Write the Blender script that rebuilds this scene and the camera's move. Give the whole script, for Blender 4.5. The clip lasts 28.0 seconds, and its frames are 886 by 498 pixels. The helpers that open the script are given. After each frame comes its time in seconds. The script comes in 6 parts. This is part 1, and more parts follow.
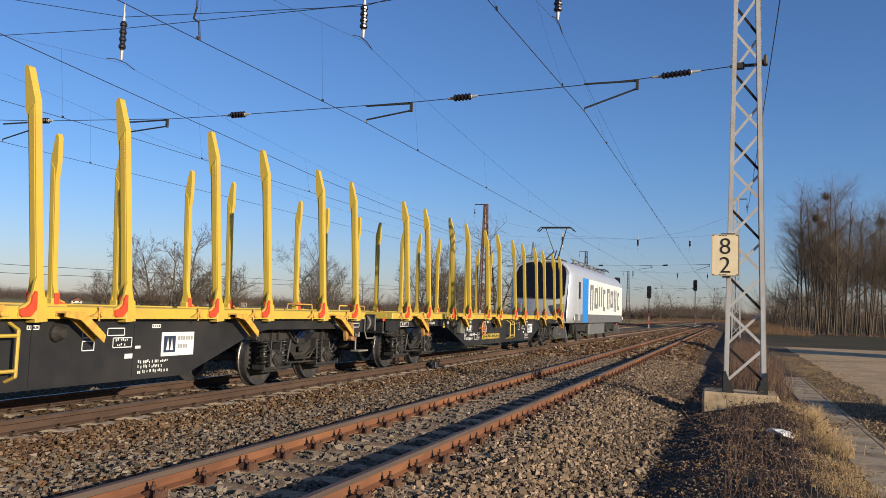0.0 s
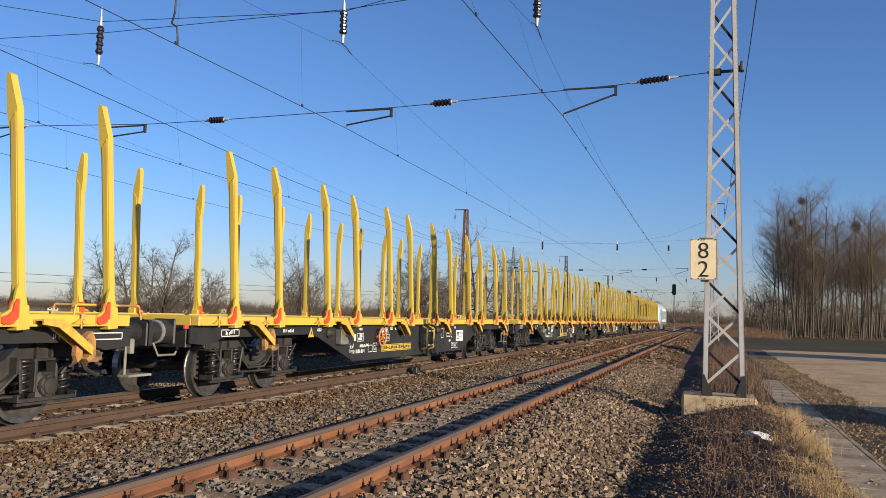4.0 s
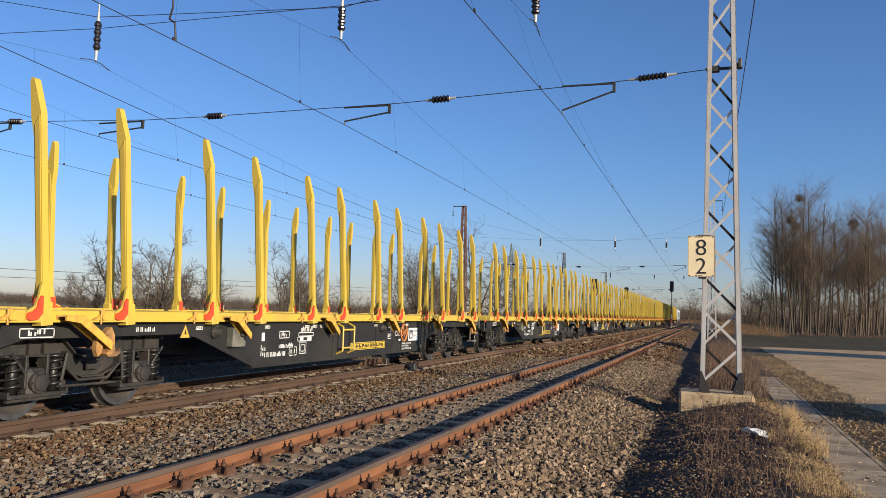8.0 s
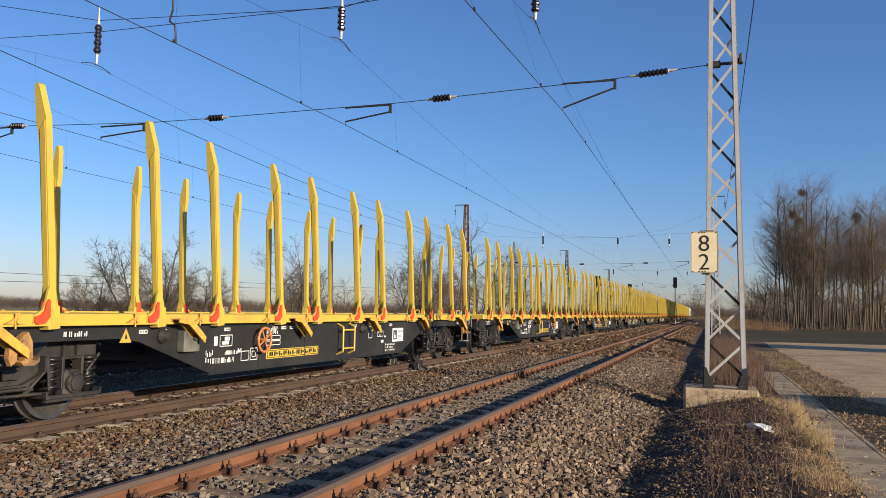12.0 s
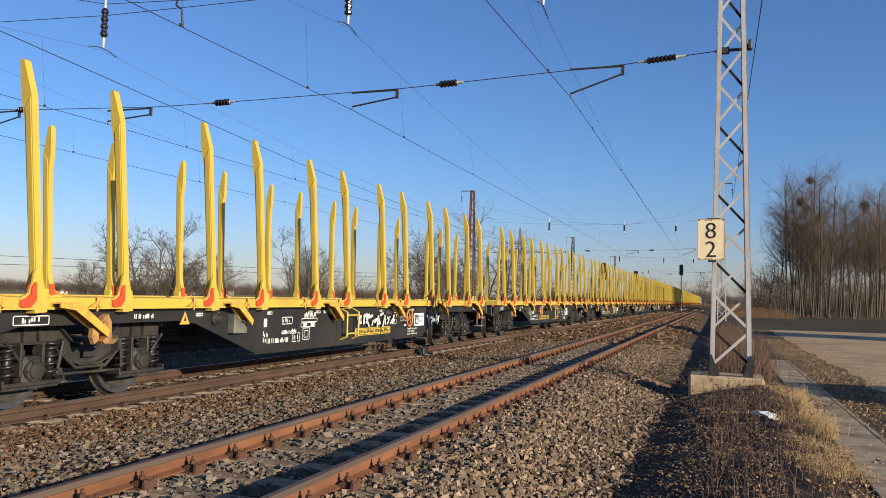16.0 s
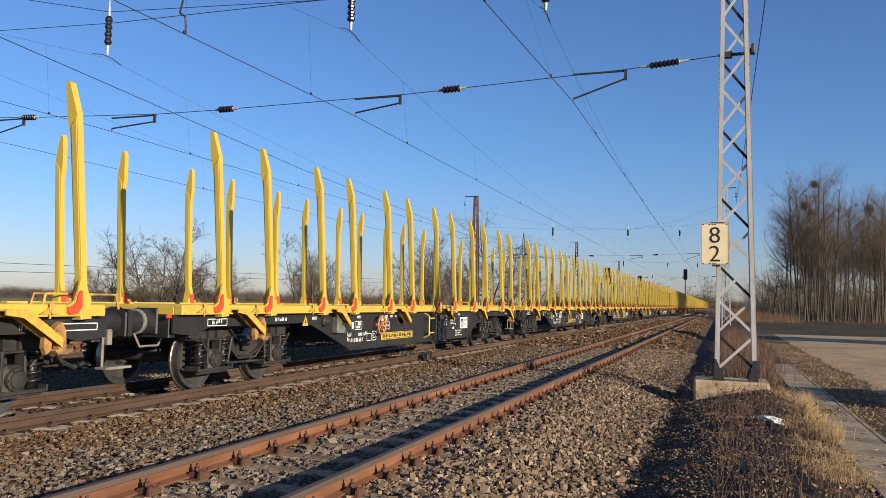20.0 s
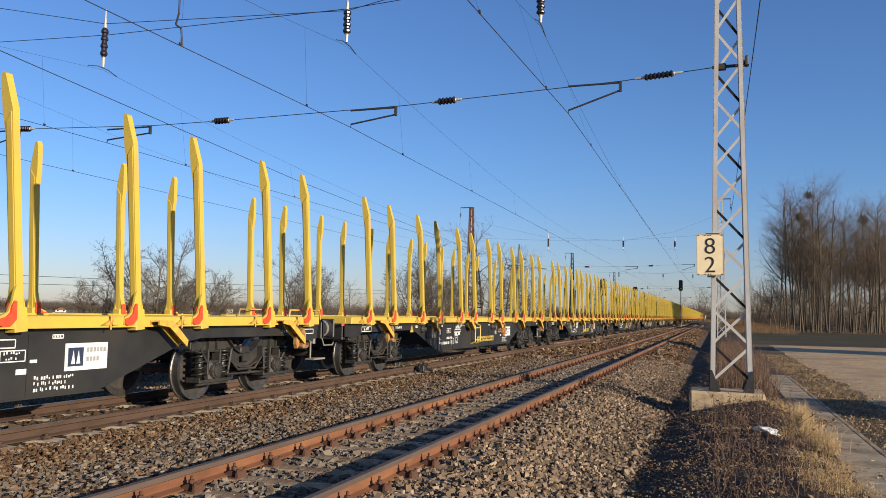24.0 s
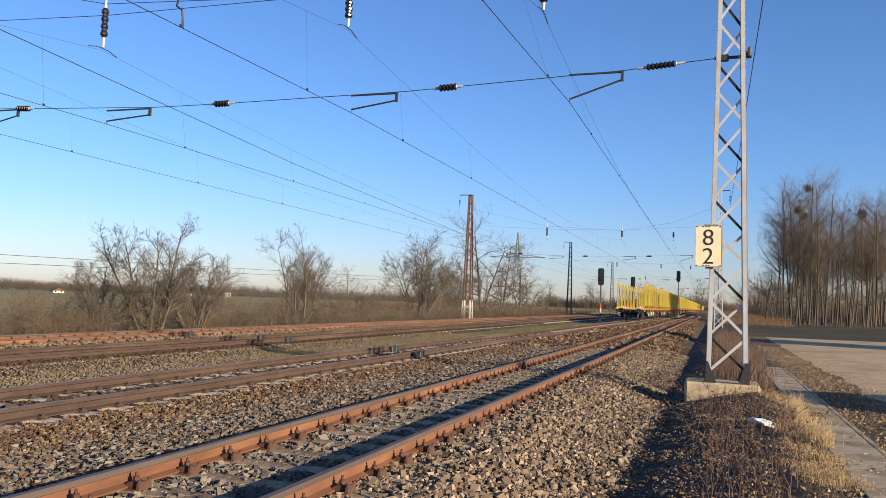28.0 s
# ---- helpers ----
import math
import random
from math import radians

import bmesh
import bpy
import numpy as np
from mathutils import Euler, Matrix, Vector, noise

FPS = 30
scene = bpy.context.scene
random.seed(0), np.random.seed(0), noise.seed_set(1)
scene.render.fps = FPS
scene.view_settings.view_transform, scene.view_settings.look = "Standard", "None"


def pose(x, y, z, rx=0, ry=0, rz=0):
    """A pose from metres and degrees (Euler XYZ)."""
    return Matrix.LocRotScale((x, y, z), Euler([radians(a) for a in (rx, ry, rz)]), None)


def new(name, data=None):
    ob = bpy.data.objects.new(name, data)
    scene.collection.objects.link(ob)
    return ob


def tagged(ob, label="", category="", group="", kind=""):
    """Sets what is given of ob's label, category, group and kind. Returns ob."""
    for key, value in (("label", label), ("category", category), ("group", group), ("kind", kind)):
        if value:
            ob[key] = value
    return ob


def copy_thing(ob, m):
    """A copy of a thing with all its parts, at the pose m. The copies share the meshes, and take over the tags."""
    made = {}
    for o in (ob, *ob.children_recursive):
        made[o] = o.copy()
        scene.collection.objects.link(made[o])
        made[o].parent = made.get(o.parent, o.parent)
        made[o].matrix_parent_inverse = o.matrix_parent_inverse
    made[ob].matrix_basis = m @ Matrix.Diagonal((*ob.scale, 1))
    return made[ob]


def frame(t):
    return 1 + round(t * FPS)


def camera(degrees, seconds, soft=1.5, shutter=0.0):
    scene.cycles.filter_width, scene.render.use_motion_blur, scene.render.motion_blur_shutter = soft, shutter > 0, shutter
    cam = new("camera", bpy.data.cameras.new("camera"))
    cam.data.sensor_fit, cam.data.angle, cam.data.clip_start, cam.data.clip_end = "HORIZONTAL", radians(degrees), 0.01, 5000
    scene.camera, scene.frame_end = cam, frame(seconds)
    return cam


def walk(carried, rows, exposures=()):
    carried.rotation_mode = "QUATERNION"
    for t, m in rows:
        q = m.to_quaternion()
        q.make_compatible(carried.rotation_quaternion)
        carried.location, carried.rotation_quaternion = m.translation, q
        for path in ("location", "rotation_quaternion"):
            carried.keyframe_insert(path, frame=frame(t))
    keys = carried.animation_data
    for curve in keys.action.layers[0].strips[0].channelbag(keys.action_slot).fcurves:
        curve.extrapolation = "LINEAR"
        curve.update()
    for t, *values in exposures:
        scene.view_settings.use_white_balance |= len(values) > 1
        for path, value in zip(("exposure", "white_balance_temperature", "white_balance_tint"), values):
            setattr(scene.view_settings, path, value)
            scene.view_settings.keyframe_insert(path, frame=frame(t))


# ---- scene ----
H = 1.42  # the eye above the rail head


def aim(yaw, pitch, roll):
    """A pose at the standing place: degrees left of the track, up, and lean."""
    return pose(0, 0, H, 90 + pitch, 0, yaw) @ pose(0, 0, 0, 0, 0, roll)


cam = camera(58.17, 28.0, soft=0.9)
PATH = [
    (0.0, 19.96, 4.32, 1.98),
    (0.5, 19.45, 4.33, 1.92),
    (1.0, 19.19, 4.39, 1.82),
    (1.5, 18.90, 4.58, 1.73),
    (2.0, 18.77, 4.75, 1.71),
    (2.5, 18.71, 4.78, 1.71),
    (3.0, 18.71, 4.73, 1.64),
    (3.5, 18.65, 4.76, 1.66),
    (5.5, 18.32, 4.51, 1.63),
    (6.0, 18.28, 4.41, 1.67),
    (6.5, 18.12, 4.41, 1.53),
    (7.0, 18.18, 4.53, 1.36),
    (7.5, 18.45, 4.54, 1.60),
    (8.0, 18.41, 4.50, 1.75),
    (8.5, 18.32, 4.45, 1.64),
    (9.0, 18.25, 4.38, 1.44),
    (9.5, 18.28, 4.35, 1.28),
    (10.0, 18.38, 4.31, 1.28),
    (10.5, 18.42, 4.21, 1.19),
    (11.0, 18.43, 4.17, 1.08),
    (11.5, 18.56, 4.27, 1.12),
    (12.0, 18.60, 4.42, 1.06),
    (12.5, 18.43, 4.43, 1.05),
    (14.5, 18.50, 3.62, 0.94),
    (15.0, 18.59, 3.62, 0.96),
    (15.5, 18.72, 3.49, 1.25),
    (16.0, 19.01, 3.40, 1.41),
    (16.5, 19.22, 3.24, 1.41),
    (17.0, 19.39, 3.28, 1.40),
    (17.5, 19.56, 3.42, 1.38),
    (18.0, 19.77, 3.49, 1.35),
    (18.5, 19.77, 3.55, 1.29),
    (19.0, 19.71, 3.62, 1.12),
    (19.5, 19.50, 3.74, 1.00),
    (20.0, 19.28, 3.79, 1.19),
    (20.5, 19.18, 3.86, 1.42),
    (21.0, 19.29, 4.13, 1.41),
    (21.5, 19.33, 4.29, 1.29),
    (23.5, 19.00, 4.51, 0.90),
    (24.0, 18.98, 4.60, 1.12),
    (24.5, 18.93, 4.55, 1.29),
    (25.0, 18.72, 4.36, 1.50),
    (25.5, 18.55, 4.18, 1.75),
    (26.0, 18.48, 3.97, 1.85),
    (26.5, 18.40, 3.88, 1.84),
    (27.0, 18.45, 3.80, 1.92),
    (27.5, 18.47, 3.81, 2.02),
    (28.0, 18.85, 3.67, 2.05)]
EXPOSURE = [(0.0, 0.42), (1.0, 0.53), (3.0, 0.58), (8.0, 0.56), (20.0, 0.55), (24.0, 0.57), (26.0, 0.75), (28.0, 0.9)]
walk(cam, [(t, aim(a, b, c)) for t, a, b, c in PATH], EXPOSURE)

# the train: place of the couplings along the track, metres at t seconds
LW = 20.376      # wagon over buffers
TRAIN_X = -8.43


def train_at(t):
    return 15.6826 + 18.45018 * t + 0.0829703 * t * t - 0.000216395 * t ** 3


def drift(y):
    """The main track bears a little to the right as it goes away."""
    s = min(max(y - 20.0, 0.0), 95.0)
    return 0.0072 * s * s / (s + 5)

# ---- world and sun ----
SUN_EL, SUN_AZ = 13.0, 113.2
world = bpy.data.worlds.new("world")
scene.world = world
world.use_nodes = True
wn = world.node_tree
sky = wn.nodes.new("ShaderNodeTexSky")
sky.sky_type = "NISHITA"
sky.sun_disc = False
sky.sun_elevation = radians(SUN_EL)
sky.sun_rotation = radians(SUN_AZ)
sky.altitude = 60
sky.air_density, sky.dust_density, sky.ozone_density = 1.0, 0.35, 2.5
tone = wn.nodes.new("ShaderNodeMix")
tone.data_type, tone.blend_type = "RGBA", "MULTIPLY"
tone.inputs[0].default_value = 1.0
# clear air overhead, pale winter haze towards the horizon
where = wn.nodes.new("ShaderNodeTexCoord")
split = wn.nodes.new("ShaderNodeSeparateXYZ")
rise = wn.nodes.new("ShaderNodeMapRange")
rise.interpolation_type = "SMOOTHSTEP"
rise.inputs[1].default_value, rise.inputs[2].default_value = 0.0, 0.2
haze = wn.nodes.new("ShaderNodeMix")
haze.data_type = "RGBA"
haze.inputs[6].default_value = (0.875, 0.895, 1.27, 1)
haze.inputs[7].default_value = (0.735, 0.975, 1.40, 1)
wn.links.new(where.outputs["Generated"], split.inputs[0])
wn.links.new(split.outputs[2], rise.inputs[0])
wn.links.new(rise.outputs[0], haze.inputs[0])
wn.links.new(haze.outputs[2], tone.inputs[7])
wn.links.new(sky.outputs[0], tone.inputs[6])
wn.links.new(tone.outputs[2], wn.nodes["Background"].inputs[0])
wn.nodes["Background"].inputs[1].default_value = 0.0795
sun_data = bpy.data.lights.new("sun", "SUN")
sun_data.energy, sun_data.angle, sun_data.color = 5.0, radians(0.5), (1.0, 0.875, 0.68)
sun = new("sun", sun_data)
_d = Vector((math.sin(radians(SUN_AZ)) * math.cos(radians(SUN_EL)), math.cos(radians(SUN_AZ)) * math.cos(radians(SUN_EL)), math.sin(radians(SUN_EL))))
sun.matrix_world = Matrix.Translation((0, 0, 60)) @ _d.to_track_quat("Z", "Y").to_matrix().to_4x4()

# ---- materials ----


def mat(name, c1, c2=None, scale=8.0, rough=0.8, metal=0.0, bump=0.0, bscale=None, c3=None, big=0.6, rnd=0.0, stretch=None, spec=None):
    """Two tones of fine grain, a third in broad stains, a fine relief; rnd: a change from piece to piece."""
    m = bpy.data.materials.new(name)
    m.use_nodes = True
    t = m.node_tree
    b = t.nodes["Principled BSDF"]
    b.inputs["Roughness"].default_value = rough
    b.inputs["Metallic"].default_value = metal
    b.inputs["Specular IOR Level"].default_value = spec if spec is not None else (0.5 if rough < 0.82 else 0.1)
    co = t.nodes.new("ShaderNodeTexCoord")
    vec = co.outputs["Object"]
    if stretch:
        mp = t.nodes.new("ShaderNodeMapping")
        mp.inputs["Scale"].default_value = stretch
        t.links.new(vec, mp.inputs[0])
        vec = mp.outputs[0]

    def nz(sc, detail=4):
        n = t.nodes.new("ShaderNodeTexNoise")
        n.inputs["Scale"].default_value = sc
        n.inputs["Detail"].default_value = detail
        t.links.new(vec, n.inputs["Vector"])
        return n

    def ramp(src, lo, hi):
        r = t.nodes.new("ShaderNodeMapRange")
        r.inputs[1].default_value, r.inputs[2].default_value = lo, hi
        t.links.new(src, r.inputs[0])
        return r.outputs[0]

    def mix(f, a, bb):
        x = t.nodes.new("ShaderNodeMix")
        x.data_type = "RGBA"
        t.links.new(f, x.inputs[0])
        for s, v in ((6, a), (7, bb)):
            if isinstance(v, tuple):
                x.inputs[s].default_value = (*v, 1)
            else:
                t.links.new(v, x.inputs[s])
        return x.outputs[2]

    col = c1
    fine = nz(scale)
    if c2:
        col = mix(ramp(fine.outputs[0], 0.35, 0.65), c1, c2)
    if c3:
        col = mix(ramp(nz(big, 5).outputs[0], 0.48, 0.68), col, c3)
    if rnd:
        oi = t.nodes.new("ShaderNodeObjectInfo")
        hs = t.nodes.new("ShaderNodeHueSaturation")
        t.links.new(ramp(oi.outputs["Random"], 0, 1), hs.inputs["Value"])
        hs.inputs["Value"].default_value = 1
        mr = t.nodes.new("ShaderNodeMapRange")
        mr.inputs[3].default_value, mr.inputs[4].default_value = 1 - rnd, 1 + rnd
        t.links.new(oi.outputs["Random"], mr.inputs[0])
        t.links.new(mr.outputs[0], hs.inputs["Value"])
        if isinstance(col, tuple):
            hs.inputs["Color"].default_value = (*col, 1)
        else:
            t.links.new(col, hs.inputs["Color"])
        col = hs.outputs[0]
    if isinstance(col, tuple):
        b.inputs["Base Color"].default_value = (*col, 1)
    else:
        t.links.new(col, b.inputs["Base Color"])
    if bump:
        bp = t.nodes.new("ShaderNodeBump")
        bp.inputs["Strength"].default_value = bump
        bp.inputs["Distance"].default_value = 0.02
        t.links.new(nz(bscale or scale * 2, 6).outputs[0], bp.inputs["Height"])
        t.links.new(bp.outputs[0], b.inputs["Normal"])
    return m


def island_mat(name, cols, rough=0.9, scale=30.0, patch=None, pscale=0.35):
    """Stones or stems joined in one mesh: a tone for each island, out of a ramp; patch: broad stains of another tint."""
    m = bpy.data.materials.new(name)
    m.use_nodes = True
    t = m.node_tree
    b = t.nodes["Principled BSDF"]
    b.inputs["Roughness"].default_value = rough
    b.inputs["Specular IOR Level"].default_value = 0.1
    g = t.nodes.new("ShaderNodeNewGeometry")
    r = t.nodes.new("ShaderNodeValToRGB")
    e = r.color_ramp.elements
    e[0].color, e[1].color = (*cols[0], 1), (*cols[-1], 1)
    for i, c in enumerate(cols[1:-1]):
        e.new((i + 1) / (len(cols) - 1)).color = (*c, 1)
    t.links.new(g.outputs["Random Per Island"], r.inputs[0])
    col = r.outputs[0]
    co = t.nodes.new("ShaderNodeTexCoord")
    if patch:
        n = t.nodes.new("ShaderNodeTexNoise")
        n.inputs["Scale"].default_value = pscale
        n.inputs["Detail"].default_value = 4
        t.links.new(co.outputs["Object"], n.inputs["Vector"])
        mr = t.nodes.new("ShaderNodeMapRange")
        mr.inputs[1].default_value, mr.inputs[2].default_value, mr.inputs[4].default_value = 0.45, 0.65, 0.42
        t.links.new(n.outputs[0], mr.inputs[0])
        x = t.nodes.new("ShaderNodeMix")
        x.data_type = "RGBA"
        t.links.new(mr.outputs[0], x.inputs[0])
        t.links.new(col, x.inputs[6])
        x.inputs[7].default_value = (*patch, 1)
        col = x.outputs[2]
    t.links.new(col, b.inputs["Base Color"])
    n = t.nodes.new("ShaderNodeTexNoise")
    n.inputs["Scale"].default_value = scale
    t.links.new(co.outputs["Object"], n.inputs["Vector"])
    bp = t.nodes.new("ShaderNodeBump")
    bp.inputs["Strength"].default_value = 0.3
    bp.inputs["Distance"].default_value = 0.01
    t.links.new(n.outputs[0], bp.inputs["Height"])
    t.links.new(bp.outputs[0], b.inputs["Normal"])
    return m


M = {}
M["yellow"] = mat("yellow_paint", (0.535, 0.375, 0.053), (0.50, 0.35, 0.05), 3, 0.45, c3=(0.46, 0.305, 0.06), big=1.2, bump=0.05)
M["yellow_worn"] = mat("worn_yellow_paint", (0.62, 0.37, 0.05), (0.45, 0.25, 0.05), 14, 0.55, c3=(0.22, 0.12, 0.05), big=3, bump=0.1)
M["red"] = mat("red_paint", (0.62, 0.07, 0.02), (0.55, 0.05, 0.02), 12, 0.5)
M["black"] = mat("black_wagon_paint", (0.015, 0.015, 0.016), (0.021, 0.02, 0.0195), 6, 0.5, c3=(0.03, 0.027, 0.024), big=1.0, bump=0.05)
M["bogie"] = mat("dusty_bogie_steel", (0.016, 0.015, 0.0145), (0.027, 0.024, 0.021), 9, 0.62, c3=(0.045, 0.036, 0.029), big=2.0, bump=0.25)
M["spring"] = mat("black_spring_steel", (0.012, 0.0115, 0.0115), (0.02, 0.018, 0.016), 14, 0.4, metal=0.2)
M["box_green"] = mat("dull_grey_green_box", (0.10, 0.105, 0.09), (0.07, 0.074, 0.064), 9, 0.7, c3=(0.16, 0.15, 0.12), big=4, bump=0.1)
M["wheel"] = mat("dark_wheel_steel", (0.04, 0.037, 0.035), (0.065, 0.055, 0.048), 8, 0.6, metal=0.3, bump=0.1)
M["tread"] = mat("polished_tread", (0.40, 0.385, 0.37), (0.28, 0.265, 0.25), 10, 0.42, metal=1.0)
M["white"] = mat("white_marking", (0.72, 0.72, 0.70), (0.62, 0.62, 0.60), 20, 0.6)
M["dusty_grey"] = mat("dusty_grey_step", (0.20, 0.18, 0.15), (0.14, 0.125, 0.105), 9, 0.7, c3=(0.25, 0.225, 0.19), big=3, bump=0.1)
M["orange"] = mat("orange_paint", (0.55, 0.20, 0.05), (0.42, 0.15, 0.05), 12, 0.6)
M["wood_block"] = mat("worn_orange_hook", (0.40, 0.215, 0.065), (0.29, 0.145, 0.05), 12, 0.7, c3=(0.12, 0.07, 0.04), big=5, bump=0.1)
M["grey_metal"] = mat("light_grey_galvanised", (0.42, 0.41, 0.39), (0.5, 0.49, 0.46), 8, 0.55, metal=0.2, c3=(0.33, 0.28, 0.23), big=1.5, bump=0.08)
M["dark_metal"] = mat("dark_steel", (0.035, 0.034, 0.033), (0.05, 0.046, 0.042), 9, 0.55, metal=0.3)
M["ceramic"] = mat("dark_brown_glazed_insulator", (0.012, 0.010, 0.012), (0.02, 0.014, 0.014), 20, 0.25)
M["rail_rust"] = mat("bright_rusty_rail", (0.19, 0.083, 0.045), (0.135, 0.06, 0.034), 10, 0.85, c3=(0.27, 0.12, 0.055), big=1.2, bump=0.15, stretch=(1, 0.25, 1))
M["rail_head"] = mat("dull_rail_head", (0.115, 0.082, 0.066), (0.085, 0.06, 0.048), 10, 0.6, spec=0.2, stretch=(1, 0.1, 1))
M["rail_brown"] = mat("brown_rail_side", (0.085, 0.053, 0.038), (0.062, 0.039, 0.029), 8, 0.85, c3=(0.11, 0.07, 0.05), big=0.8, bump=0.12, stretch=(1, 0.25, 1))
M["rail_shine"] = mat("run_polished_rail_head", (0.25, 0.22, 0.195), (0.18, 0.155, 0.135), 8, 0.42, metal=0.45, stretch=(1, 0.1, 1))
M["clip_dark"] = mat("dark_brown_clip", (0.075, 0.05, 0.037), (0.055, 0.037, 0.028), 20, 0.9, bump=0.3)
M["clip"] = mat("rusty_clip", (0.075, 0.042, 0.03), (0.11, 0.055, 0.036), 25, 0.9, bump=0.3)
M["sleeper_old"] = mat("weathered_sleeper", (0.44, 0.315, 0.195), (0.33, 0.23, 0.14), 14, 0.9, c3=(0.22, 0.14, 0.085), big=2.5, bump=0.4, rnd=0.2)
M["sleeper_concrete"] = mat("pale_concrete_sleeper", (0.50, 0.415, 0.315), (0.42, 0.34, 0.255), 10, 0.9, c3=(0.19, 0.135, 0.095), big=2.5, bump=0.2, rnd=0.12)
M["concrete"] = mat("weathered_concrete", (0.50, 0.375, 0.23), (0.41, 0.305, 0.19), 9, 0.9, c3=(0.27, 0.195, 0.125), big=2.0, bump=0.3)
M["slab"] = mat("grey_concrete_slab", (0.42, 0.325, 0.215), (0.33, 0.255, 0.17), 9, 0.9, c3=(0.23, 0.175, 0.115), big=1.5, bump=0.25, rnd=0.1)
M["sign"] = mat("cream_sign_face", (0.80, 0.66, 0.42), (0.76, 0.62, 0.39), 6, 0.5, c3=(0.70, 0.55, 0.33), big=2)
M["sign_black"] = mat("sign_black", (0.015, 0.014, 0.014), (0.02, 0.019, 0.018), 9, 0.5)
M["verge"] = mat("dark_wood_edge_verge", (0.075, 0.06, 0.034), (0.055, 0.05, 0.026), 1.5, 0.95, c3=(0.10, 0.072, 0.042), big=0.12, bump=0.4)
M["yard_soil"] = mat("trodden_earth", (0.125, 0.092, 0.056), (0.09, 0.066, 0.04), 3, 0.95, c3=(0.16, 0.12, 0.07), big=0.25, bump=0.4)
M["soil"] = mat("dark_soil", (0.038, 0.03, 0.024), (0.062, 0.048, 0.036), 7, 0.95, c3=(0.085, 0.065, 0.046), big=0.4, bump=0.6)
M["ballast_soil"] = mat("ballast_fines", (0.085, 0.06, 0.042), (0.05, 0.036, 0.026), 16, 0.95, c3=(0.13, 0.092, 0.062), big=0.5, bump=0.8)
M["field"] = mat("winter_grass_field", (0.225, 0.20, 0.082), (0.28, 0.22, 0.10), 1.3, 0.95, c3=(0.27, 0.205, 0.12), big=0.05, bump=0.08)
M["asphalt"] = mat("old_pale_asphalt", (0.56, 0.385, 0.215), (0.42, 0.285, 0.16), 5, 0.9, c3=(0.34, 0.235, 0.135), big=0.5, bump=0.4)
M["bark"] = mat("grey_brown_bark", (0.07, 0.055, 0.042), (0.115, 0.09, 0.066), 6, 0.95, c3=(0.095, 0.078, 0.055), big=1.5, bump=0.4)
M["gravel_soil"] = mat("gravelly_soil", (0.19, 0.14, 0.095), (0.13, 0.095, 0.064), 14, 0.95, c3=(0.15, 0.125, 0.07), big=0.4, bump=0.7)
M["twig_grey"] = mat("grey_brown_twig", (0.088, 0.068, 0.052), (0.135, 0.104, 0.078), 4, 0.95)
M["twig"] = mat("brown_twig", (0.115, 0.085, 0.058), (0.165, 0.125, 0.083), 4, 0.95)
M["wood_twig"] = mat("brown_wood_twig", (0.12, 0.09, 0.066), (0.175, 0.13, 0.095), 4, 0.95)
M["bark_pale"] = mat("pale_grey_bark", (0.13, 0.108, 0.08), (0.085, 0.068, 0.05), 5, 0.95, bump=0.3)

# ---- building helpers ----


def mesh_of(name, verts, faces, mats, idx=None, smooth=False):
    me = bpy.data.meshes.new(name)
    me.from_pydata(verts, [], faces)
    for m in mats if isinstance(mats, (list, tuple)) else [mats]:
        me.materials.append(m)
    if idx is not None:
        me.polygons.foreach_set("material_index", idx)
    if smooth:
        me.polygons.foreach_set("use_smooth", [True] * len(me.polygons))
    me.update()
    return me


